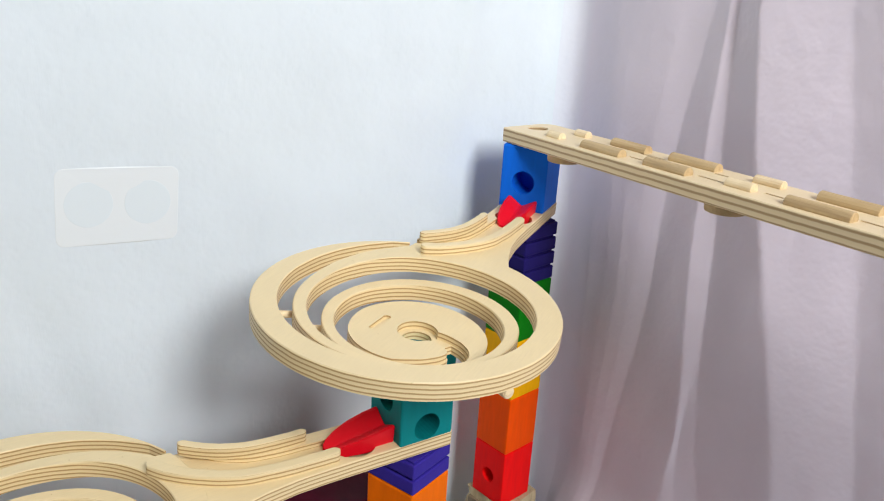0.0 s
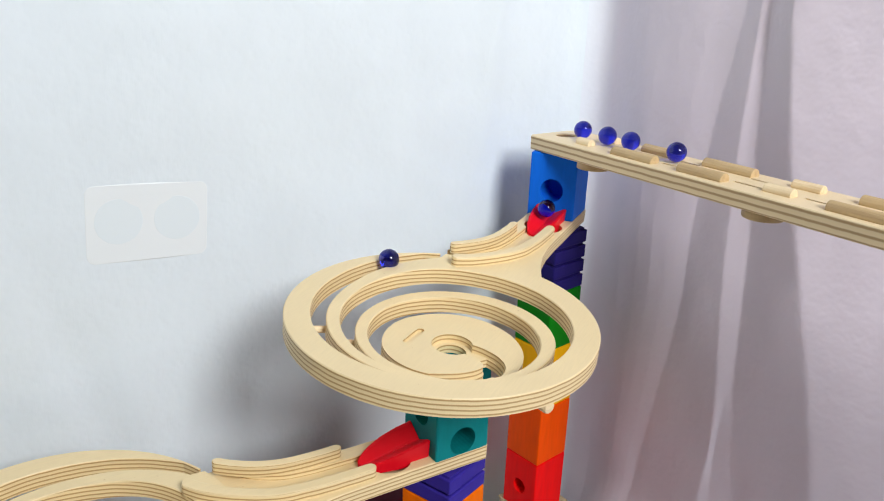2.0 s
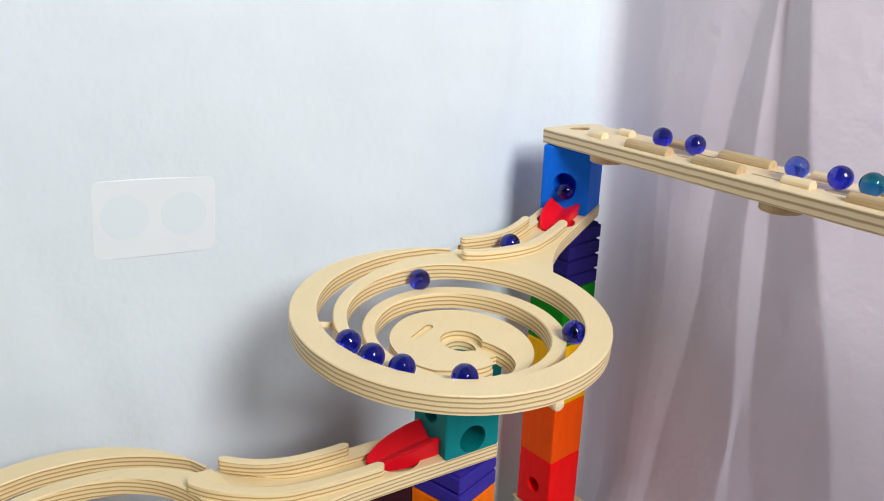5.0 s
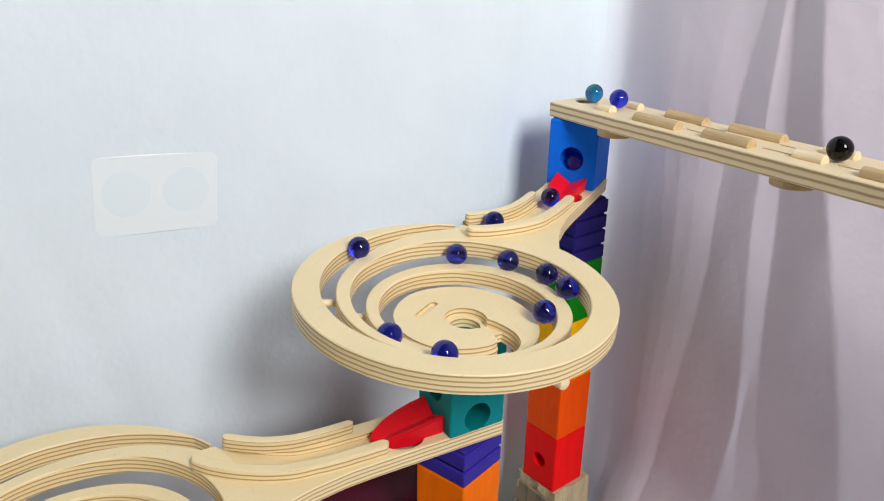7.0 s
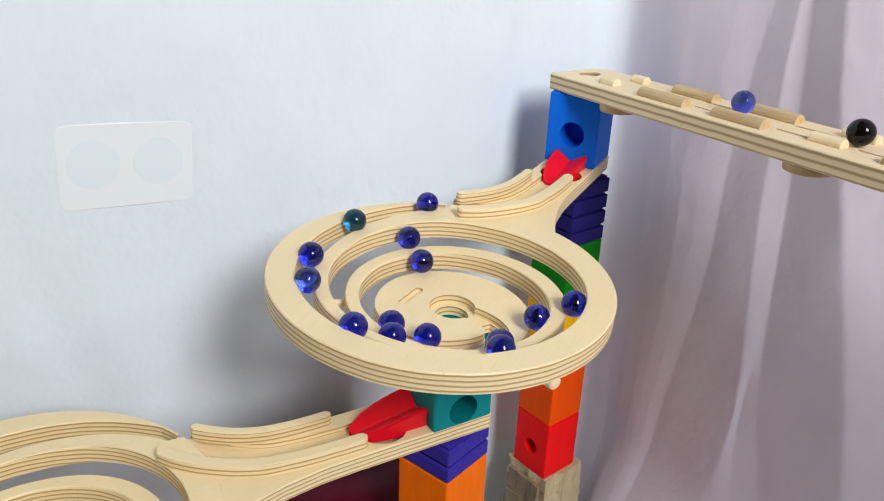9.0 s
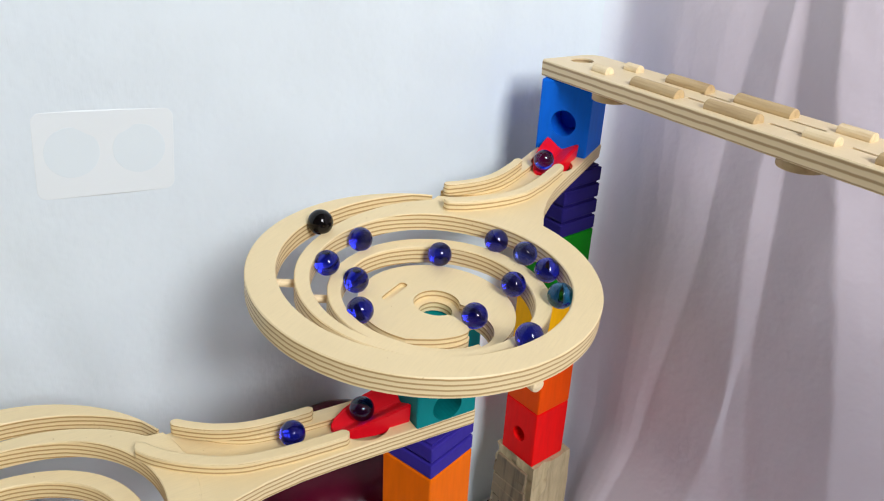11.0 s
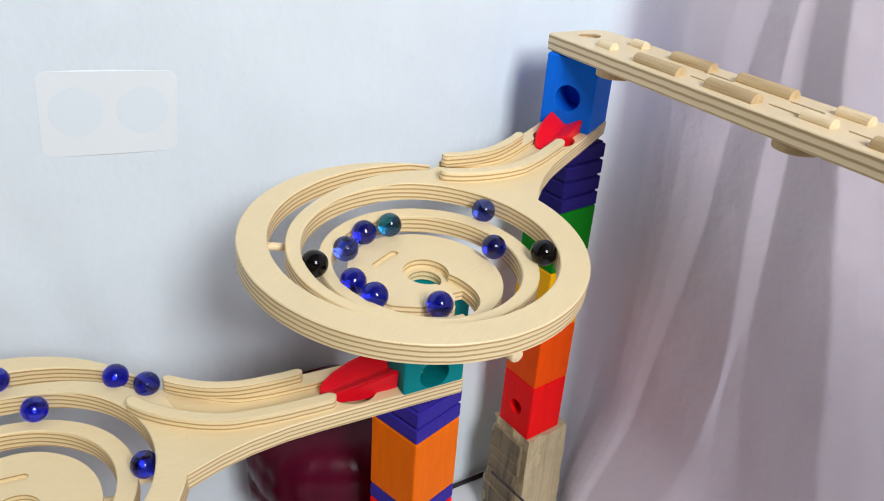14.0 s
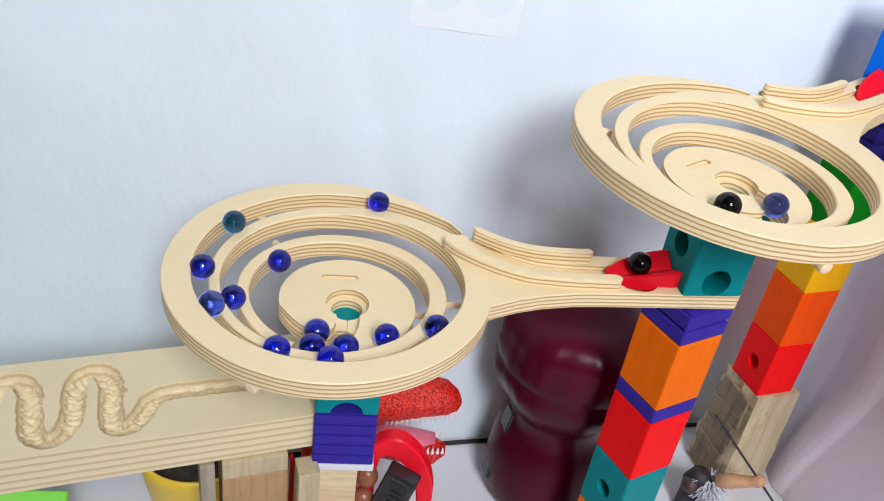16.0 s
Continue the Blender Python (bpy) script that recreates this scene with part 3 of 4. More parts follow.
def block(name, x, y, z0, z1, turn, material, label, holes=(), w=W, bevel=0.0016):
    """A painted block; holes: (side angle in degrees, height share, radius)."""
    t = link(name, box(w, w, z1 - z0 - 0.0003, bevel), material)
    if holes:
        cuts = []
        for ang, hz, r in holes:
            mm = Matrix.Rotation(radians(ang), 4, "Z") @ Matrix.Translation((w / 2, 0, (z1 - z0) * hz)) @ Matrix.Rotation(radians(90), 4, "Y")
            cuts.append(link("cut", cylinder(r, w * 1.1, 28, 0, mm), None))
        bore(t, cuts)
    t.matrix_basis = pose(x, y, z0, 0, 0, turn)
    return tagged(t, label, "toy block", "stacked blocks")


ax, ay = COL_A
block("wooden_block", ax, ay, 0.0690, 0.1404, 45, RED, "red wooden block with a round hole, on rough log", ((180, 0.45, 0.0090),))
block("wooden_block", ax, ay, 0.1404, 0.2118, 45, ORANGE_R, "red-orange wooden block in the tall stack")
block("wooden_block", ax, ay, 0.2118, 0.2832, 45, YELLOW, "yellow wooden block in the tall stack")
block("wooden_block", ax, ay, 0.2832, 0.3490, 45, GREEN, "green wooden block in the tall stack")
blue = block("wooden_block", ax, ay, 0.4288, 0.4953, 69, BLUE, "bright blue wooden block with round marble hole", ((180, 0.44, 0.0118),))
bx, by = COL_B
block("wooden_block", bx, by, -0.0240, 0.0455, -34, ORANGE, "orange wooden block at the stack's foot")
block("wooden_block", bx, by, TABLE, -0.0240, -34, INDIGO_L, "violet wooden block on the table")
block("wooden_block", bx, by, 0.0455, 0.1150, -34, TEAL, "teal wooden block with a round hole", ((180 + 90, 0.5, 0.0085), (180, 0.55, 0.0085)))
block("wooden_block", bx, by, 0.1150, 0.1842, -34, RED, "plain red wooden block in the stack")
block("wooden_block", bx, by, 0.1842, 0.1992, -34, INDIGO_L, "thin violet wooden spacer between red and orange blocks")
block("wooden_block", bx, by, 0.1992, 0.2685, -34, ORANGE, "bright orange wooden block in the stack")
block("wooden_block", bx, by, 0.3125, 0.3895, 36.5, TEAL, "teal wooden block under the spiral tray, with arched hole", ((-90, 0.162, 0.0115), (180, 0.42, 0.0105)))


def grooved(x, y, z0, z1, turn, n, material, label, w=W):
    """A block of thin slabs with grooves between them."""
    t = thing("grooved_block", pose(x, y, z0, 0, 0, turn), label, "toy block", "grooved blocks")
    h = (z1 - z0) / n
    part("core", box(w - 0.005, w - 0.005, z1 - z0 - 0.0006, 0), material, t)
    for i in range(n):
        part("slab", box(w, w, h * 0.84, 0.0012, pose(0, 0, i * h)), material, t)
    return t


grooved(ax, ay, 0.3492, 0.4152, 45, 4, INDIGO, "dark indigo wooden block with horizontal grooves")
grooved(bx, by, 0.2687, 0.2988, -34, 2, INDIGO_L, "violet grooved half block under the track's tail")


def accelerator(m, label):
    """Red plastic chute that leads a marble out of a block."""
    t = thing("marble_chute", m, label, "chute", "red chutes")
    bm = bmesh.new()
    prof = []
    for x, w, zt, bed in ((0.0, 0.0154, 0.0145, 0.0070), (-0.013, 0.0152, 0.0125, 0.0050), (-0.027, 0.0142, 0.0092, 0.0028), (-0.039, 0.0118, 0.0055, 0.0005), (-0.047, 0.0085, 0.0022, -0.0012), (-0.0515, 0.0045, -0.0002, -0.0025)):
        prof.append([(x, -w * 0.95, -0.0048), (x, -w, zt), (x, -w * 0.84, zt), (x, -w * 0.08, bed), (x, w * 0.08, bed), (x, w * 0.84, zt), (x, w, zt), (x, w * 0.95, -0.0048)])
    rings = [[bm.verts.new(v) for v in r] for r in prof]
    for a, b in zip(rings, rings[1:]):
        for k in range(8):
            bm.faces.new((a[k], a[(k + 1) % 8], b[(k + 1) % 8], b[k]))
    bm.faces.new(rings[0])
    bm.faces.new(rings[-1][::-1])
    bmesh.ops.recalc_face_normals(bm, faces=bm.faces)
    bmesh.ops.bevel(bm, geom=[e for e in bm.edges if e.calc_face_angle(0) > 0.5], offset=0.0007, segments=2, affect="EDGES")
    part("chute_body", bm, PLASTIC_RED, t)
    return t


accelerator(TRAY_1 @ Matrix.Translation((0.2585, 0, -0.0025)), "red plastic chute in front of the blue block")
accelerator(TRAY_2 @ Matrix.Translation((0.2585, 0, 0.0002)), "red plastic chute in front of the teal block")

# ---- upper ramp with pegs ----
rx = Vector((0.5946, -0.8036, 0.025)).normalized()
ry = Vector((0, 0, 1)).cross(rx).normalized()
rz = rx.cross(ry)
RAMP = Matrix((rx, ry, rz)).transposed().to_4x4()
RAMP.translation = (0.0754, 0.7938, 0.5091)
RAMP_L, RAMP_W, RAMP_T = 1.02, 0.062, 0.0140
board = thing("peg_ramp", RAMP, "pale plywood marble ramp with wooden pegs, sloping down to blue block", "marble track")
out = [(0.0, 0.003), (0.003, 0.0), (RAMP_L, 0.0), (RAMP_L, RAMP_W), (0.012, RAMP_W), (0.004, RAMP_W - 0.004), (0.0, RAMP_W - 0.012)]
bd = link("board", prism(out, -RAMP_T, 0, 0.0008), PLY_RAMP)
grooves = [link("cut", box(0.030, 0.0034, 0.02, 0, pose(x, y, -0.006)), None) for x, y in ((0.170, 0.021), (0.245, 0.021), (0.305, 0.024), (0.165, 0.041), (0.245, 0.041), (0.38, 0.021))]
bore(bd, [link("cut", cylinder(0.0105, 0.06, 28, 0, Matrix.Translation((0.020, 0.031, 0))), None)] + grooves)
bd.parent = board
PEGS = [(0.055, 0.073, 0.0165, 0), (0.062, 0.078, 0.046, 0), (0.107, 0.1555, 0.0125, 1), (0.1116, 0.1543, 0.0465, 1), (0.183, 0.228, 0.0130, 1), (0.180, 0.2296, 0.0480, 1), (0.2605, 0.2845, 0.0190, 0), (0.264, 0.289, 0.0490, 0),
        (0.316, 0.366, 0.0130, 1), (0.3196, 0.3662, 0.0480, 1), (0.394, 0.44, 0.0130, 1), (0.395, 0.44, 0.048, 1)]
for x0, x1, y, big in PEGS:
    mm = Matrix.Translation(((x0 + x1) / 2, y, 0.0012)) @ Matrix.Rotation(radians(90), 4, "Y")
    part("peg", cylinder(0.0056 if big else 0.0048, x1 - x0, 16, 0.0006, mm), SLAT if big else DOWEL, board)
for x in (0.075, 0.262):
    part("foot", cylinder(0.0165, 0.0075, 32, 0.0012, Matrix.Translation((x, 0.020, -RAMP_T - 0.0036))), SLAT, board)

# ---- things round the run ----
def rough_log():
    t = thing("split_log", pose(0.112, 0.800, TABLE, 0, 0, 45), "rough split log standing under the red block", "log")
    rng = random.Random(4)
    bm = bmesh.new()
    rings = []
    n, h = 40, 0.0690 - TABLE
    for j in range(26):
        z = h * j / 25
        row = []
        for k in range(n):
            a = 2 * math.pi * k / n
            c, s = math.cos(a), math.sin(a)
            r = 0.030 / max(abs(c), abs(s)) ** 0.9
            rag = 0.0035 * noise.noise((c * 3, s * 3, z * 30)) + 0.003 * noise.noise((c * 7, s * 7, z * 90))
            rag *= 1.0 if c < -0.3 else 0.35
            grow = 1.0 + 0.10 * (1 - z / h) + (0.06 if c < -0.2 else 0.0) * (1 - z / h)
            row.append(bm.verts.new((c * r * grow + rag * c, s * r * grow + rag * s, z if j < 25 else h)))
        rings.append(row)
    for a, b in zip(rings, rings[1:]):
        for k in range(n):
            bm.faces.new((a[k], a[(k + 1) % n], b[(k + 1) % n], b[k]))
    bm.faces.new(rings[-1])
    bm.faces.new(rings[0][::-1])
    part("trunk", bm, CUTWOOD, t)
    # splintered slabs on the weathered side
    for i in range(9):
        z0 = h * (0.05 + 0.1 * i)
        sl = box(0.004, 0.050 - 0.002 * (i % 3), 0.016, 0.0012, Matrix.Translation((-0.034 - 0.0028 * (1 - i / 9) - rng.uniform(0, .002), rng.uniform(-.003, .003), z0)) @ Matrix.Rotation(radians(rng.uniform(-8, 8)), 4, "X"))
        part("splinter", sl, BARK, t)
    return t


rough_log()


def bottle():
    t = thing("plastic_bottle", pose(-0.078, 0.640, TABLE), "squat dark maroon ribbed container standing behind the blocks", "bottle")
    prof = [(0.050, 0.0), (0.062, 0.005), (0.068, 0.018), (0.069, 0.05), (0.066, 0.08), (0.061, 0.098), (0.056, 0.104), (0.0545, 0.118), (0.0555, 0.132), (0.058, 0.137), (0.064, 0.148), (0.073, 0.162), (0.0785, 0.178), (0.080, 0.190), (0.0785, 0.195), (0.0805, 0.200), (0.081, 0.222), (0.079, 0.227), (0.080, 0.234), (0.076, 0.250), (0.060, 0.262), (0.035, 0.266), (0.004, 0.267)]
    bm = lathe(prof, 72)
    for v in bm.verts:
        a = math.atan2(v.co.y, v.co.x)
        if 0.14 < v.co.z < 0.255:
            pad = 0.05 * smooth(-0.35, 0.35, math.cos(7 * a)) * (1 - math.exp(-((v.co.z - 0.197) / 0.006) ** 2)) + 0.02 * noise.noise((math.cos(a) * 3, math.sin(a) * 3, v.co.z * 30))
            k = 0.985 + pad
        else:
            k = 1 + 0.012 * noise.noise((math.cos(a) * 2, math.sin(a) * 2, v.co.z * 14))
        v.co.x *= k
        v.co.y *= k
    part("bottle_body", bm, MAROON, t, smooth=True)
    part("grip_panel", box(0.006, 0.020, 0.100, 0.002, Matrix.Rotation(radians(218), 4, "Z") @ Matrix.Translation((0.0690, 0, 0.026)) @ Matrix.Rotation(radians(-9), 4, "Y")), SMOKE, t)


bottle()

# ---- lower stack and the grooved plank beside it ----
cx, cy, CT = -0.1965, 0.3815, 32.0
block("wooden_block", cx, cy, 0.2010, 0.2790, CT, TEAL, "teal wooden block under the lower spiral tray", ((-90, 0.0, 0.0125),))
grooved(cx, cy, 0.1462, 0.2008, CT, 5, INDIGO_L, "violet wooden block with fine horizontal grooves")
tagged(link("wooden_slip", box(0.050, 0.050, 0.0062, 0.001, pose(cx, cy, 0.1399, 0, 0, CT)), WHITE), "thin white slip under the violet block", "wood slip")
P = pose(0, 0, 0, 0, 0, 46.4)
PLANK_T = 0.034


def beam(name, x, y, z0, z1, sx, sy, turn, material, label):
    t = link(name, box(sx, sy, z1 - z0 - 0.0003, 0.0012), material)
    t.matrix_basis = pose(x, y, z0, 0, 0, turn)
    return tagged(t, label, "timber", "timber supports")


beam("timber_block", cx - 0.0055, cy - 0.0022, TABLE, 0.1397, 0.038, 0.038, CT, PINE, "square pine post under the violet block")
beam("timber_block", -0.2045, 0.3432, TABLE, 0.1492, 0.017, 0.020, 46.4, CUTWOOD, "rough end-grain offcut standing against the post")
beam("timber_block", -0.2475, 0.3300, 0.1412, 0.1596, 0.050, 0.034, 46.4, CUTWOOD, "brown pine offcut wedged under the plank")
beam("timber_block", -0.2475, 0.3300, TABLE, 0.1410, 0.051, 0.034, 46.4, BROWN_P, "upright brown pine offcut under the plank")
beam("timber_block", -0.2725, 0.3045, TABLE, 0.1592, 0.011, 0.034, 46.4, BARK_G, "narrow grey weathered board on end")
beam("timber_block", -0.2235, 0.3530, TABLE, 0.1270, 0.0025, 0.030, 46.4, RED, "thin red strip between two timbers")


def plank():
    t = thing("grooved_plank", pose(-0.3207, 0.3057, 0.1938, 0, 0, 46.4), "thick pale wooden plank with a carved winding groove", "plank")
    s1, s0, Wd = 0.1165, -0.42, 0.098
    pts = spline([(0.13, -0.004, 0), (0.06, -0.004, 0), (0.012, -0.003, 0), (-0.003, -0.009, 0), (-0.010, -0.022, 0), (-0.019, -0.033, 0), (-0.030, -0.030, 0), (-0.032, -0.010, 0), (-0.032, 0.014, 0), (-0.038, 0.029, 0), (-0.050, 0.030, 0), (-0.057, 0.016, 0), (-0.058, -0.010, 0), (-0.062, -0.028, 0), (-0.072, -0.036, 0), (-0.083, -0.028, 0), (-0.086, -0.006, 0), (-0.088, 0.016, 0), (-0.096, 0.029, 0), (-0.108, 0.028, 0), (-0.114, 0.012, 0), (-0.116, -0.012, 0), (-0.122, -0.030, 0), (-0.134, -0.034, 0), (-0.144, -0.02, 0), (-0.146, 0.01, 0), (-0.155, 0.028, 0), (-0.17, 0.02, 0)], 10)
    xs = [s0 + (s1 - s0) * i / 60 for i in range(60)]
    xs = [x for x in xs if x < -0.18] + [-0.18 + 0.0010 * i for i in range(int((s1 + 0.18) / 0.0010) + 1)]
    if xs[-1] < s1:
        xs.append(s1)
    ny = 100
    bm = bmesh.new()
    top = []
    for x in xs:
        near = [p for p in pts if abs(p.x - x) < 0.012]
        row = []
        for j in range(ny + 1):
            y = -Wd / 2 + Wd * j / ny
            d = min((math.hypot(p.x - x, p.y - y) for p in near), default=1)
            w = 0.0088 + 0.0009 * noise.noise((x * 160, y * 160, 0))
            z = 0.0
            if d < w:
                lay = noise.noise((x * 110, y * 420, 2.0)) + 0.5 * noise.noise((x * 240, y * 260, 7.0))
                z = -0.0130 * math.sqrt(max(0, 1 - (d / w) ** 2)) - 0.0038 * lay * smooth(0, 0.3, 1 - d / w)
            row.append(bm.verts.new((x, y, z)))
        top.append(row)
    for a, b in zip(top, top[1:]):
        for j in range(ny):
            bm.faces.new((a[j], b[j], b[j + 1], a[j + 1]))
    ring = [r[0] for r in top] + top[-1][1:] + [r[-1] for r in top[::-1]][1:] + top[0][::-1][1:-1]
    low = [bm.verts.new((v.co.x, v.co.y, -PLANK_T)) for v in ring]
    n = len(ring)
    for k in range(n):
        bm.faces.new((ring[k], low[k], low[(k + 1) % n], ring[(k + 1) % n]))
    bm.faces.new(low)
    bmesh.ops.recalc_face_normals(bm, faces=bm.faces)
    part("plank_body", bm, PINE_P, t)
    part("knot", cylinder(0.0022, 0.0005, 14, 0, Matrix.Translation((-0.022, 0.004, 0.0002))), SLAT, t)


PINE_P = plywood("plank_wood", (0.78, 0.655, 0.395), (0.60, 0.46, 0.25), layers=5.0, thick=0.034)
plank()

# ---- the red toy head, the figure, the pot ----
def blob(sections, n=20):
    """Loft of elliptic sections: (centre, half width, half height, direction)."""
    bm = bmesh.new()
    rings = []
    for c, w, h, d in sections:
        d = Vector(d).normalized()
        side = Vector((0, 0, 1)).cross(d).normalized()
        up = d.cross(side)
        rings.append([bm.verts.new(Vector(c) + side * (w * math.cos(2 * math.pi * k / n)) + up * (h * math.sin(2 * math.pi * k / n))) for k in range(n)])
    for a, b in zip(rings, rings[1:]):
        for k in range(n):
            bm.faces.new((a[k], a[(k + 1) % n], b[(k + 1) % n], b[k]))
    bm.faces.new(rings[0][::-1])
    bm.faces.new(rings[-1])
    bmesh.ops.recalc_face_normals(bm, faces=bm.faces)
    return bm


def toy_dinosaur():
    """Red toy tyrant dinosaur with open jaws; local x runs to the snout."""
    t = thing("toy_dinosaur", pose(-0.205, 0.5005, TABLE, 0, 0, 30), "red scaly toy dinosaur with open toothed jaws", "toy dinosaur")
    d = (1, 0, 0)
    head = part("upper_head", blob([((-0.055, 0, 0.165), 0.022, 0.030, d), ((-0.03, 0, 0.172), 0.025, 0.030, d), ((0.0, 0, 0.180), 0.026, 0.024, d), ((0.025, 0, 0.183), 0.023, 0.019, d), ((0.045, 0, 0.182), 0.019, 0.016, d), ((0.056, 0, 0.179), 0.011, 0.010, d), ((0.060, 0, 0.177), 0.003, 0.003, d)]), TREX, t, smooth=True)
    jaw = part("lower_jaw", blob([((-0.045, 0, 0.130), 0.022, 0.022, (1, 0, -0.5)), ((-0.02, 0, 0.120), 0.021, 0.014, (1, 0, -0.4)), ((0.012, 0, 0.110), 0.019, 0.012, (1, 0, -0.2)), ((0.040, 0, 0.108), 0.016, 0.012, d), ((0.052, 0, 0.110), 0.006, 0.006, d)]), TREX, t, smooth=True)
    part("tongue", blob([((-0.03, 0, 0.140), 0.013, 0.008, (1, 0, -0.5)), ((-0.005, 0, 0.127), 0.014, 0.006, (1, 0, -0.4)), ((0.022, 0, 0.123), 0.013, 0.006, (1, 0, 0)), ((0.040, 0, 0.125), 0.007, 0.004, d)]), TONGUE, jaw, smooth=True)
    part("neck", blob([((-0.062, 0, 0.02), 0.036, 0.036, (0.1, 0, 1)), ((-0.062, 0, 0.07), 0.032, 0.034, (0.1, 0, 1)), ((-0.060, 0, 0.115), 0.028, 0.031, (0.3, 0, 1)), ((-0.055, 0, 0.15), 0.025, 0.030, (0.8, 0, 0.8)), ((-0.04, 0, 0.165), 0.022, 0.026, d)]), TREX, t, smooth=True)
    part("body", blob([((-0.066, 0, 0.0), 0.038, 0.040, (0.05, 0, 1)), ((-0.064, 0, 0.03), 0.040, 0.041, (0.05, 0, 1)), ((-0.062, 0, 0.05), 0.036, 0.037, (0.05, 0, 1))]), TREX, t, smooth=True)
    for side in (-1, 1):
        for i in range(15):
            u = i / 14
            x = -0.012 + 0.066 * u
            w = (0.0235 - 0.010 * u ** 2) * side
            mm = Matrix.Translation((x, w * 0.92, 0.164 + 0.006 * u + 0.001 * (i % 2))) @ Matrix.Rotation(radians(180), 4, "X")
            part("tooth", cylinder(0.0022, 0.0075 - 0.002 * (i % 3 == 0), 8, 0, mm, r2=0.0003), TOOTH, head)
        for i in range(12):
            u = i / 11
            x = -0.008 + 0.056 * u
            w = (0.0185 - 0.006 * u ** 2) * side
            mm = Matrix.Translation((x, w * 0.92, 0.1245 - 0.004 * u))
            part("tooth", cylinder(0.0020, 0.0075, 8, 0, mm, r2=0.0003), TOOTH, jaw)
    return t


toy_dinosaur()


def strap_toy():
    """A dark ribbed box on a red curved strap with brown knobs, before the toy head."""
    t = thing("strap_gadget", pose(-0.152, 0.412, 0, 0, 0, 22.9), "red curved strap holding a tilted dark ribbed box", "toy gadget")
    outer = spline([(-0.034, TABLE, 0), (-0.036, 0.05, 0), (-0.034, 0.12, 0), (-0.025, 0.147, 0), (-0.005, 0.1527, 0), (0.0146, 0.1348, 0), (0.0253, 0.1057, 0), (0.0275, 0.0783, 0), (0.026, 0.02, 0), (0.022, TABLE, 0)], 6)
    inner = spline([(0.010, TABLE, 0), (0.0135, 0.02, 0), (0.0146, 0.0754, 0), (0.0085, 0.1093, 0), (-0.006, 0.129, 0), (-0.018, 0.131, 0), (-0.023, 0.115, 0), (-0.024, 0.05, 0), (-0.022, TABLE, 0)], 6)
    bm = prism([(p.x, p.y) for p in outer + inner], -0.007, 0.007, 0.0015)
    bmesh.ops.transform(bm, matrix=Matrix.Rotation(radians(90), 4, "X"), verts=bm.verts)
    part("strap", bm, PLASTIC_RED, t)
    tilt = Matrix.Translation((-0.0175, -0.0155, 0.056)) @ Matrix.Rotation(radians(15), 4, "Y") @ Matrix.Rotation(radians(-14), 4, "Z")
    case = part("ribbed_box", box(0.028, 0.016, 0.072, 0.002, tilt), SMOKE, t)
    part("face_plate", box(0.020, 0.0014, 0.058, 0.0005, tilt @ Matrix.Translation((0, -0.0084, 0.007))), DARK, case)
    for i in range(8):
        part("rib", box(0.011, 0.0016, 0.0016, 0.0004, tilt @ Matrix.Translation((0.002, -0.0096, 0.012 + 0.0062 * i))), SMOKE, case)
    for x, z, r in ((-0.0300, 0.1114, 0.0095), (-0.0315, 0.0824, 0.0100)):
        bm = bmesh.new()
        bmesh.ops.create_uvsphere(bm, u_segments=20, v_segments=14, radius=r)
        bmesh.ops.transform(bm, matrix=Matrix.Translation((x, -0.012, z)) @ Matrix.Diagonal((1, 0.9, 1.12, 1)), verts=bm.verts)
        part("knob", bm, COPPER, t, smooth=True)
    return t


strap_toy()


def pot():
    t = thing("flower_pot", pose(-0.358, 0.388, TABLE), "round yellow plant pot with dark soil", "plant pot")
    part("pot_body", lathe([(0.036, 0.0), (0.042, 0.015), (0.055, 0.10), (0.059, 0.120), (0.059, 0.130), (0.0555, 0.130), (0.054, 0.115)], 44, cap=False), POT, t, smooth=True)
    soil = lathe([(0.0545, 0.112), (0.040, 0.116), (0.02, 0.114), (0.002, 0.117)], 30, cap=False)
    part("soil", soil, SOIL, t)


pot()
tagged(link("green_lid", box(0.16, 0.10, 0.008, 0.003, pose(-0.462, 0.204, 0.022, 0, 0, 32.4)), LIME), "lime green plastic lid on a white tub", "lid")
tagged(link("storage_tub", box(0.15, 0.09, 0.022 - TABLE - 0.0005, 0.006, pose(-0.462, 0.204, TABLE, 0, 0, 32.4)), WHITE), "white plastic tub under the lime lid", "tub")


def figurine():
    """Small toy warrior kept as one plain mesh, with fur collar and raised arm."""
    bm = merge(blob([((0, 0, 0.0), 0.016, 0.013, (0, 0.1, 1)), ((0, 0, 0.03), 0.015, 0.012, (0, 0.1, 1)), ((0, 0, 0.05), 0.017, 0.013, (0, 0.1, 1)), ((0, 0, 0.066), 0.010, 0.009, (0, 0.1, 1))], 14))
    return bm


fx, fy = 0.085, 0.704
fig = thing("toy_figure", pose(fx, fy, TABLE), "small dark toy warrior statuette with grey fur and a staff", "statuette")
body = figurine()
part("figure_body", body, DARK, fig, smooth=True)
rng = random.Random(9)
tufts = []
for i in range(170):
    a = rng.uniform(0, 2 * math.pi)
    h = rng.uniform(0.036, 0.060)
    r = 0.015
    mm = Matrix.Translation((0.012 + r * math.cos(a), r * math.sin(a) * 0.9, h)) @ Matrix.Rotation(a, 4, "Z") @ Matrix.Rotation(radians(100), 4, "Y")
    tufts.append(cylinder(0.0017, 0.016, 5, 0, mm, r2=0.0002))
part("fur_collar", merge(*tufts), FUR, fig)
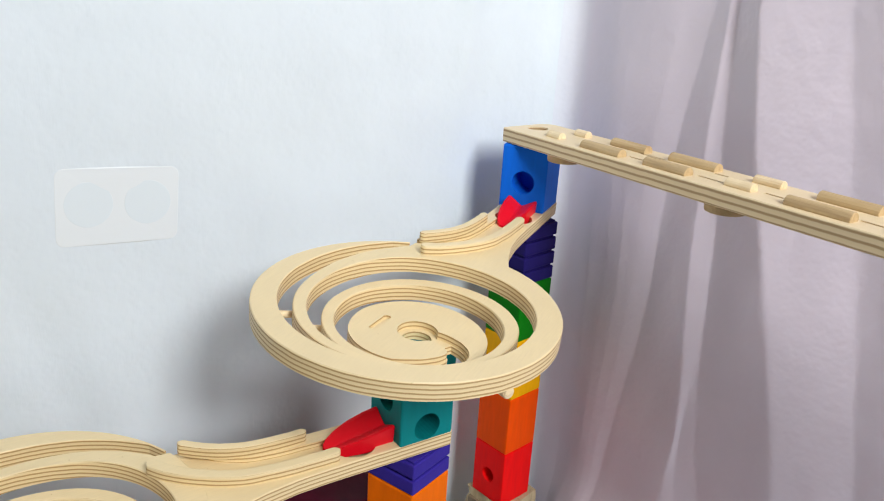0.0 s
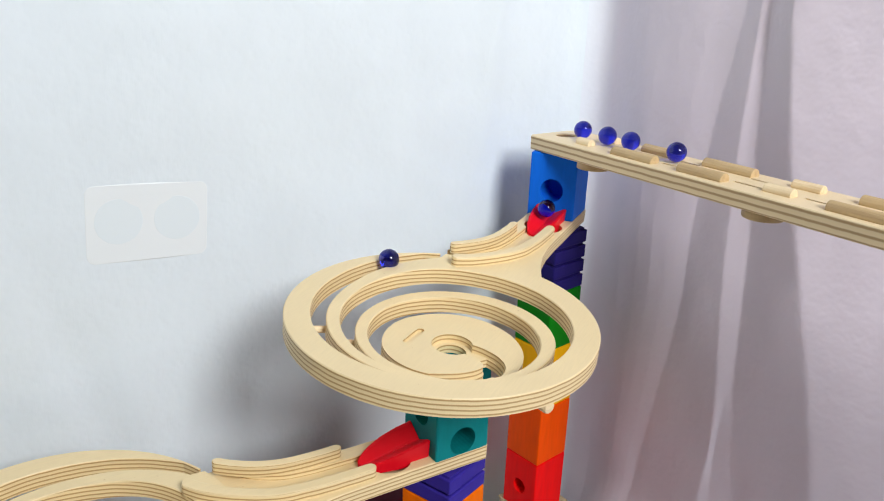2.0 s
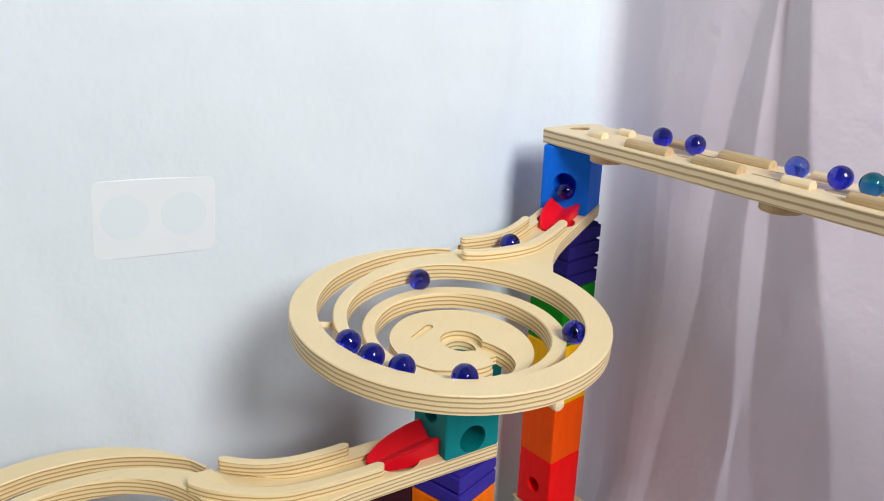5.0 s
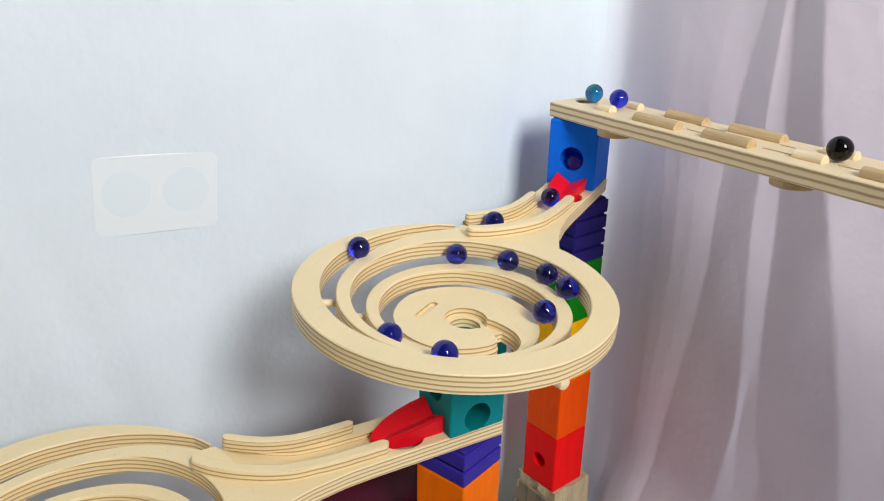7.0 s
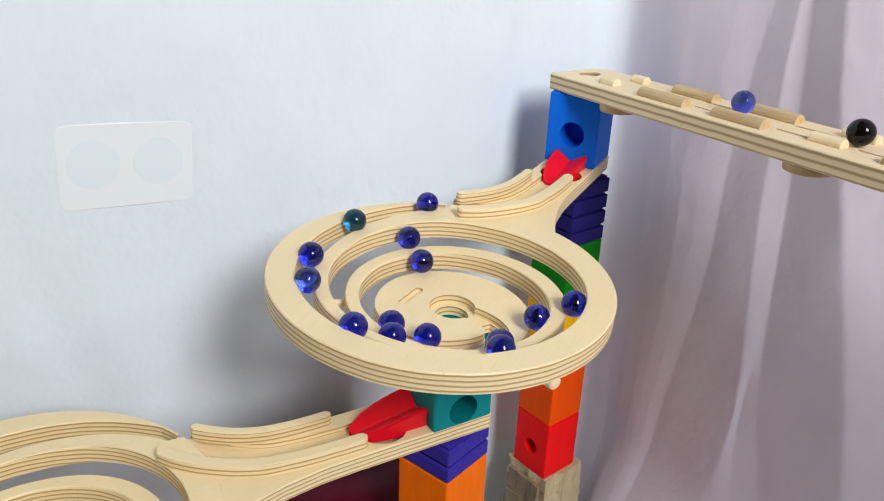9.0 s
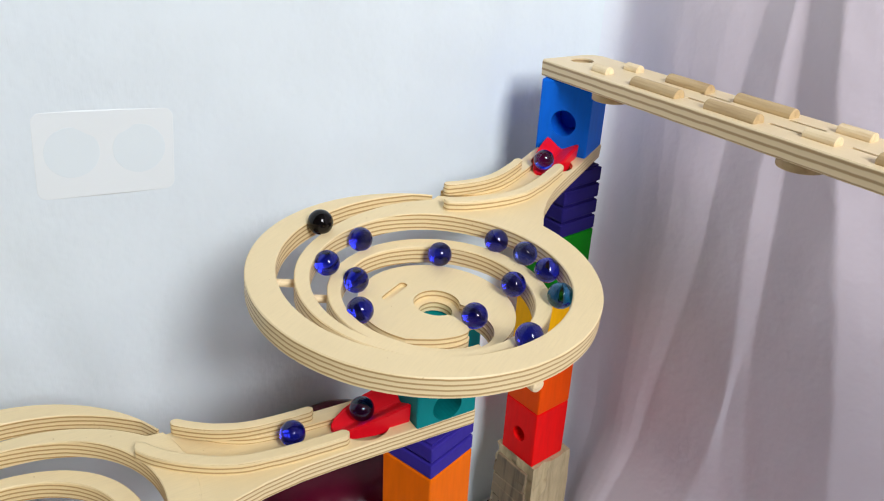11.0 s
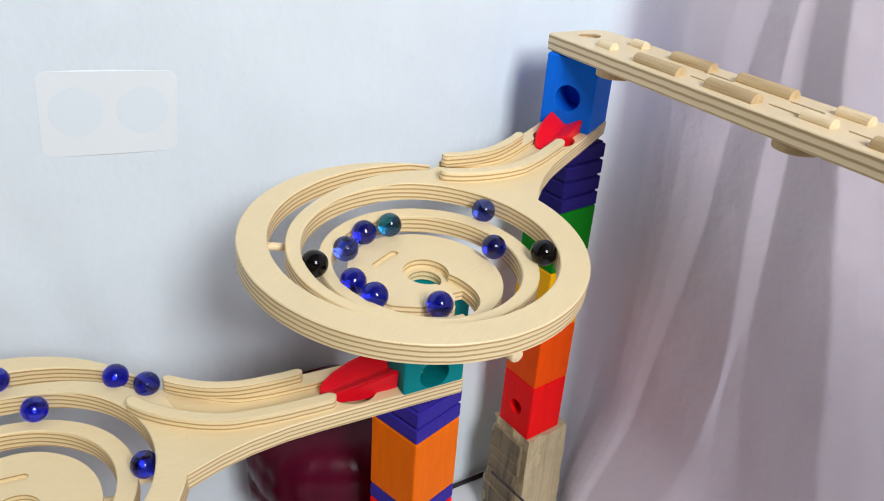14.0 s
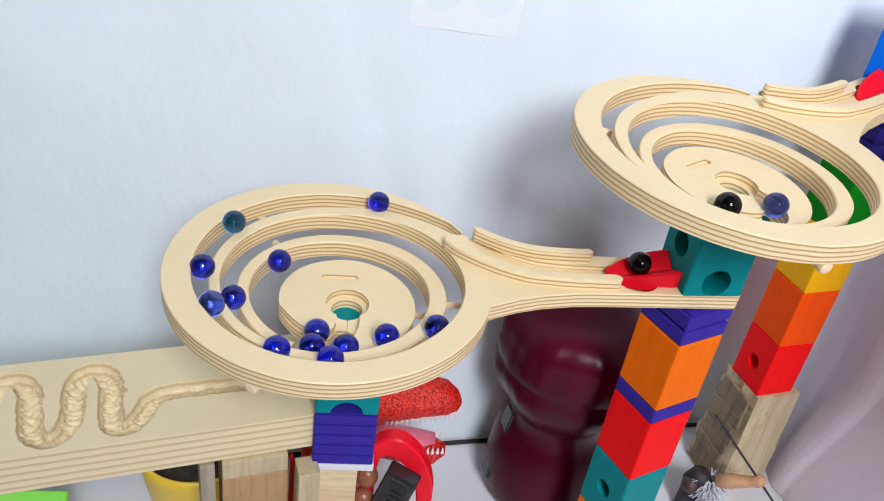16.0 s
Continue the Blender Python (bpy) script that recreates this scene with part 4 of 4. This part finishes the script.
part("arm", blob([((0.018, 0, 0.060), 0.008, 0.008, (1, 0, 0.4)), ((0.032, 0.003, 0.067), 0.009, 0.008, (1, 0, 0.4)), ((0.046, 0.005, 0.073), 0.007, 0.007, (1, 0, 0.4)), ((0.052, 0.006, 0.076), 0.006, 0.006, (1, 0, 0.3)), ((0.057, 0.006, 0.081), 0.0085, 0.008, (1, 0, 0.2)), ((0.064, 0.006, 0.082), 0.005, 0.005, (1, 0, 0))], 14), TAN, fig, smooth=True)
bm = bmesh.new()
bmesh.ops.create_uvsphere(bm, u_segments=16, v_segments=10, radius=0.0105)
bmesh.ops.transform(bm, matrix=Matrix.Translation((-0.006, -0.008, 0.047)), verts=bm.verts)
part("head", bm, CAP, fig, "round dark brown cap", smooth=True)
sa, sb = Vector((-0.010, 0.012, 0.138)), Vector((0.094, 0.004, 0.050))
bm = cylinder(0.0013, (sb - sa).length, 10, 0, Matrix.Translation((sa + sb) / 2) @ (sb - sa).to_track_quat("Z", "Y").to_matrix().to_4x4())
part("staff", bm, DARK, fig, "thin dark staff")

# ---- double socket under the sheet ----
def pad_on_sheet(outline, cu, cz, lift):
    """A thin raised patch that follows the sheet."""
    bm = bmesh.new()

    def at(x, y, h):
        p, n = sheet_point(cu + x, cz + y)
        return bm.verts.new(p + n * h + Vector((0, 0, cz + y)))
    rings = [[at(x * k, y * k, lift) for x, y in outline] for k in (0.02, 0.2, 0.4, 0.6, 0.8, 0.97)] + [[at(x, y, -0.0004) for x, y in outline]]
    n = len(outline)
    for a, b in zip(rings, rings[1:]):
        for k in range(n):
            bm.faces.new((a[k], a[(k + 1) % n], b[(k + 1) % n], b[k]))
    bm.faces.new(rings[0])
    bmesh.ops.recalc_face_normals(bm, faces=bm.faces)
    return bm


def turned(pts, deg):
    c, s = math.cos(radians(deg)), math.sin(radians(deg))
    return [(x * c - y * s, x * s + y * c) for x, y in pts]


def socket():
    t = thing("wall_socket", pose(0, 0, 0), "double wall socket showing faintly through the sheet", "wall socket")
    plate = arc_pts(0.043, 0.026, 0.007, 0, 90, 5) + arc_pts(-0.043, 0.026, 0.007, 90, 180, 5) + arc_pts(-0.043, -0.026, 0.007, 180, 270, 5) + arc_pts(0.043, -0.026, 0.007, 270, 360, 5)
    part("socket_plate", pad_on_sheet(turned(plate, -4.5), -0.104, 0.460, 0.00015), SOCKET, t)
    for x in (-0.0235, 0.0235):
        q = turned([(x, 0.002)], -4.5)[0]
        part("socket_dish", pad_on_sheet(arc_pts(0, 0, 0.0195, 0, 350, 35), -0.104 + q[0], 0.460 + q[1], 0.00025), SHEET_DISH, t)


SHEET_DISH = mottled("sheet_shadow_grey", (0.752, 0.833, 0.853), (0.758, 0.837, 0.856), 20, rough=0.9, strength=0.05)
socket()

# ---- marbles ----
def marble(kind, label, r=0.0087):
    bm = bmesh.new()
    bmesh.ops.create_uvsphere(bm, u_segments=28, v_segments=16, radius=r)
    ob = link("marble", bm, kind, smooth=True)
    return tagged(ob, label, "marble", "marbles")


CHUTE = [(.282, 0, .026), (.262, 0, .0245), (.245, 0, .018), (.232, 0, .0115), (.215, 0, .0085), (.195, .0005, .007), (.17, .002, .006), (.145, .006, .0055)]


def spiral_points(k):
    th = np.arange(4.5, 993, 3.0)
    a = np.array(TRACK)
    flat = np.ones(7) / 7
    r = np.convolve(np.pad(np.interp(th, a[:, 0], a[:, 1]), 3, mode="edge"), flat, "valid")
    z = np.convolve(np.pad(np.interp(th, a[:, 0], a[:, 2]), 3, mode="edge"), flat, "valid")
    return [((q + widen(t, k)) * math.cos(radians(t)), (q + widen(t, k)) * math.sin(radians(t)), h) for t, q, h in zip(th, r, z)]


DROP = -0.0611


def marble_way():
    """The whole way of a marble: ramp, block, tray, block, tray; with its running length."""
    pts = [RAMP @ Vector((0.60 - 0.01 * i, 0.031, 0.0095)) for i in range(59)] + [RAMP @ Vector((0.02, 0.031, -0.03))]
    even = list(pts)
    for tray, k in ((TRAY_1, 0.0), (TRAY_2, WIDE)):
        end = [(HOLE.x, HOLE.y, -0.03), (HOLE.x, HOLE.y, DROP if tray is TRAY_1 else -0.08)]
        pts += [tray @ Vector(p) for p in CHUTE + spiral_points(k) + end]
        even += [tray @ Vector(p) for p in CHUTE + spiral_points(0.0) + end]
    arr, ref = (np.array([tuple(p) for p in q]) for q in (pts, even))
    return np.concatenate([[0], np.cumsum(np.linalg.norm(np.diff(ref, axis=0), axis=1))]), arr


WAY_S, WAY_P = marble_way()


def on_way(s):
    if s < 0:
        return RAMP @ Vector((0.60 - s, 0.031, 0.0095))
    return Vector([float(np.interp(s, WAY_S, WAY_P[:, k])) for k in range(3)])


def eased(ts, ss, t):
    """Monotone cubic through the way points."""
    n = len(ts)
    i = min(max(int(np.searchsorted(ts, t)) - 1, 0), n - 2)
    h = [ts[k + 1] - ts[k] for k in range(n - 1)]
    d = [(ss[k + 1] - ss[k]) / h[k] for k in range(n - 1)]

    def slope(k):
        if k == 0:
            return d[0]
        if k == n - 1:
            return d[-1]
        if d[k - 1] * d[k] <= 0:
            return 0.0
        w1, w2 = 2 * h[k] + h[k - 1], h[k] + 2 * h[k - 1]
        return (w1 + w2) / (w1 / d[k - 1] + w2 / d[k])

    u = (t - ts[i]) / h[i]
    return (ss[i] * (1 + 2 * u) * (1 - u) ** 2 + h[i] * slope(i) * u * (1 - u) ** 2 + ss[i + 1] * u * u * (3 - 2 * u) + h[i] * slope(i + 1) * u * u * (u - 1))


def roll(ob, *legs):
    """Roll a marble along the way; legs of (seconds, metres along the way), with a hop between two legs."""
    rows = []
    for k in range(161):
        t = k / 10
        leg = next((g for g in legs if g[0][0] <= t <= g[-1][0]), None)
        if leg:
            p = on_way(eased([a for a, _ in leg], [b for _, b in leg], t))
        else:
            a, b = legs[0][-1], legs[1][0]
            u = (t - a[0]) / (b[0] - a[0])
            p = on_way(a[1]).lerp(on_way(b[1]), u) + Vector((0, 0, 0.012 * u * (1 - u) * 4))
        rows.append((t, Matrix.Translation(p)))
    walk(ob, rows)


BLUE_L = "cobalt blue glass marble rolling along the wooden track"
TEAL_L = "teal glass marble rolling along the wooden track"
BLACK_L = "glossy black glass marble rolling along the wooden track"
balls = [marble(GLASS_BLUE, BLUE_L) for _ in range(12)]
ball_teal = marble(GLASS_TEAL, TEAL_L)
ball_pale = [marble(GLASS_PALE, "pale blue clear glass marble on the wooden track") for _ in range(2)]
balls_black = [marble(GLASS_BLACK, BLACK_L, 0.0090) for _ in range(2)]


def motions():
    b = balls
    roll(b[0], [(0, 0.12), (.5, .300), (1, .446), (1.5, .625), (2, .900), (2.5, 1.038), (3, 1.130), (3.5, 1.216), (6, 1.578), (6.5, 1.660), (7, 1.730), (7.5, 1.786), (8, 1.842), (8.5, 1.908), (9, 1.968), (9.8, 2.034), (10.4, 2.12), (11, 2.23), (11.5, 2.368), (14, 2.936), (14.5, 3.13), (15, 3.318), (15.5, 3.494), (16, 3.58)])
    roll(b[1], [(0, .01), (.5, .19), (1, .344), (1.5, .482), (2, .688), (2.5, .860), (3, .948), (3.5, 1.042), (6, 1.414), (6.5, 1.498), (7, 1.578), (7.5, 1.660), (8, 1.724), (8.5, 1.782), (9, 1.838), (11, 2.03), (11.5, 2.11), (12, 2.218), (12.5, 2.318), (13, 2.394), (14, 2.68), (14.5, 2.884), (15, 3.104), (15.5, 3.268), (16, 3.398)])
    roll(b[2], [(0, -.03), (.5, .10), (1, .250), (1.5, .386), (2, .556), (2.5, .702), (3, .794), (3.5, .886), (6, 1.294), (6.5, 1.346), (7, 1.406), (7.5, 1.480), (8, 1.566), (8.5, 1.642), (9, 1.708), (11.5, 1.974), (12, 2.014), (12.5, 2.032), (13, 2.15), (13.5, 2.300), (14, 2.50), (14.5, 2.68), (15, 2.855), (15.5, 3.016), (16, 3.220)])
    roll(b[3], [(0, -.05), (1, .215), (1.5, .368), (2, .522), (2.5, .66), (3, .776), (3.5, .860), (6, 1.254), (6.5, 1.310), (7, 1.364), (7.5, 1.428), (8, 1.516), (8.5, 1.592), (9, 1.664), (11.5, 1.942), (12, 1.990), (12.5, 2.018), (13, 2.034), (13.5, 2.210), (14, 2.432), (14.5, 2.63), (15, 2.834), (15.5, 2.982), (16, 3.190)])
    roll(b[4], [(0, -.07), (1, .195), (1.5, .346), (2, .492), (2.5, .62), (3, .714), (3.5, .820), (6, 1.232), (6.5, 1.288), (7, 1.328), (7.5, 1.378), (8, 1.442), (8.5, 1.530), (9, 1.596), (11.5, 1.868), (12, 1.924), (12.5, 1.974), (13, 2.018), (13.5, 2.12), (14, 2.354), (14.5, 2.57), (15, 2.796), (15.5, 2.960), (16, 3.168)])
    roll(b[5], [(0, -.09), (1, .12), (1.5, .272), (2, .438), (2.5, .550), (3, .63), (3.5, .768), (6, 1.212), (6.5, 1.266), (7, 1.302), (7.5, 1.342), (7.7, 1.375)],
         [(7.9, 1.80), (8, 1.814), (8.5, 1.880), (9, 1.942), (9.9, 2.034), (10.5, 2.12), (11, 2.18), (11.5, 2.308), (12, 2.382), (14, 2.840), (14.5, 3.002), (15, 3.216), (15.5, 3.340), (16, 3.500)])
    roll(b[6], [(0, -.11), (1.5, -.0), (2, .20), (2.5, .324), (3, .394), (3.5, .470), (4.2, .62), (4.8, .76), (6, .946), (6.5, 1.040), (7, 1.134), (7.5, 1.226), (8, 1.296), (8.5, 1.362), (9, 1.434), (11.5, 1.822), (12, 1.888), (12.5, 1.954), (13, 2.008), (13.5, 2.04), (14, 2.330), (14.5, 2.53), (15, 2.734), (15.5, 2.878), (16, 3.094)])
    roll(b[7], [(0, -.13), (2, .12), (2.5, .262), (3, .324), (3.5, .386), (4.6, .60), (5.2, .70), (6, .808), (6.5, .880), (7, .948), (7.5, 1.032), (8, 1.112), (8.5, 1.196), (9, 1.262), (11.5, 1.570), (12, 1.646), (12.5, 1.714), (13, 1.768), (13.5, 1.858), (14, 1.996), (14.3, 2.04), (14.5, 2.12), (15, 2.386), (15.5, 2.610), (16, 2.798)])
    roll(b[8], [(0, -.15), (2.5, .02), (3, .18), (3.5, .292), (5.4, .52), (6, .61), (6.5, .714), (7, .818), (7.5, .902), (8, .992), (8.5, 1.080), (9, 1.178), (11.5, 1.534), (12, 1.612), (12.5, 1.690), (13, 1.750), (13.5, 1.828), (14, 1.954), (14.5, 2.07), (14.7, 2.17), (15, 2.312), (15.5, 2.504), (16, 2.716)])
    roll(b[9], [(0, -.17), (2.5, .0), (3, .15), (3.5, .268), (5.5, .49), (6, .562), (6.5, .63), (7, .730), (7.5, .834), (8, .912), (8.5, 1.002), (9, 1.088), (11.5, 1.430), (12, 1.518), (12.5, 1.600), (13, 1.676), (13.5, 1.786), (14, 1.934), (14.5, 2.036), (14.8, 2.15), (15, 2.284), (15.5, 2.474), (16, 2.682)])
    roll(ball_pale[0], [(0, -.19), (3.5, .10), (5.5, .42), (6, .492), (6.5, .568), (7, .66), (7.5, .750), (8, .852), (8.5, .934), (9, 1.028), (11.5, 1.406), (12, 1.486), (12.5, 1.576), (13, 1.660), (13.5, 1.764), (14, 1.894), (14.5, 2.018), (15, 2.196), (15.5, 2.406), (16, 2.622)])
    roll(b[10], [(0, -.21), (3.5, .06), (5.5, .385), (6, .452), (6.5, .520), (7, .61), (7.5, .706), (8, .818), (8.5, .904), (9, .994), (11.5, 1.380), (12, 1.456), (12.5, 1.550), (13, 1.634), (13.5, 1.746), (14, 1.868), (14.5, 2.008), (15, 2.158), (15.5, 2.378), (16, 2.582)])
    roll(ball_teal, [(0, -.23), (3.5, .02), (5.5, .365), (6, .430), (6.5, .498), (7, .570), (7.5, .65), (8, .746), (8.5, .848), (9, .932), (11.5, 1.346), (12, 1.412), (12.5, 1.500), (13, 1.588), (13.5, 1.722), (14, 1.846), (14.5, 1.992), (15, 2.10), (15.5, 2.322), (16, 2.524)])
    roll(b[11], [(0, -.25), (3.5, -.02), (5.5, .335), (6, .402), (6.5, .466), (7, .536), (7.5, .61), (8, .670), (8.5, .774), (9, .866), (11.5, 1.282), (12, 1.338), (12.5, 1.394), (13, 1.466), (13.5, 1.604), (14, 1.762), (14.5, 1.900), (15, 2.018), (15.5, 2.196), (16, 2.402)])
    roll(balls_black[0], [(0, -.27), (5.5, -.10), (6.5, .22), (7, .314), (7.5, .376), (8, .440), (8.5, .514), (9, .62), (11.5, 1.032), (12, 1.114), (12.5, 1.206), (13, 1.276), (13.5, 1.366), (14, 1.548), (14.5, 1.732), (15, 1.878), (15.5, 2.014), (16, 2.178)])
    roll(ball_pale[1], [(0, -.29), (6.5, -.12), (7.5, .18), (8, .292), (8.5, .348), (9, .408), (10.2, .58), (11.5, .804), (12, .888), (12.5, .974), (13, 1.066), (13.5, 1.216), (14, 1.362), (14.5, 1.558), (15, 1.744), (15.5, 1.902), (16, 2.024)])
    roll(balls_black[1], [(0, -.31), (7.5, -.13), (8.5, .20), (9, .314), (10.6, .54), (11.5, .688), (12, .786), (12.5, .872), (13, .954), (13.5, 1.102), (14, 1.292), (14.5, 1.450), (15, 1.664), (15.5, 1.822), (16, 1.980)])


motions()
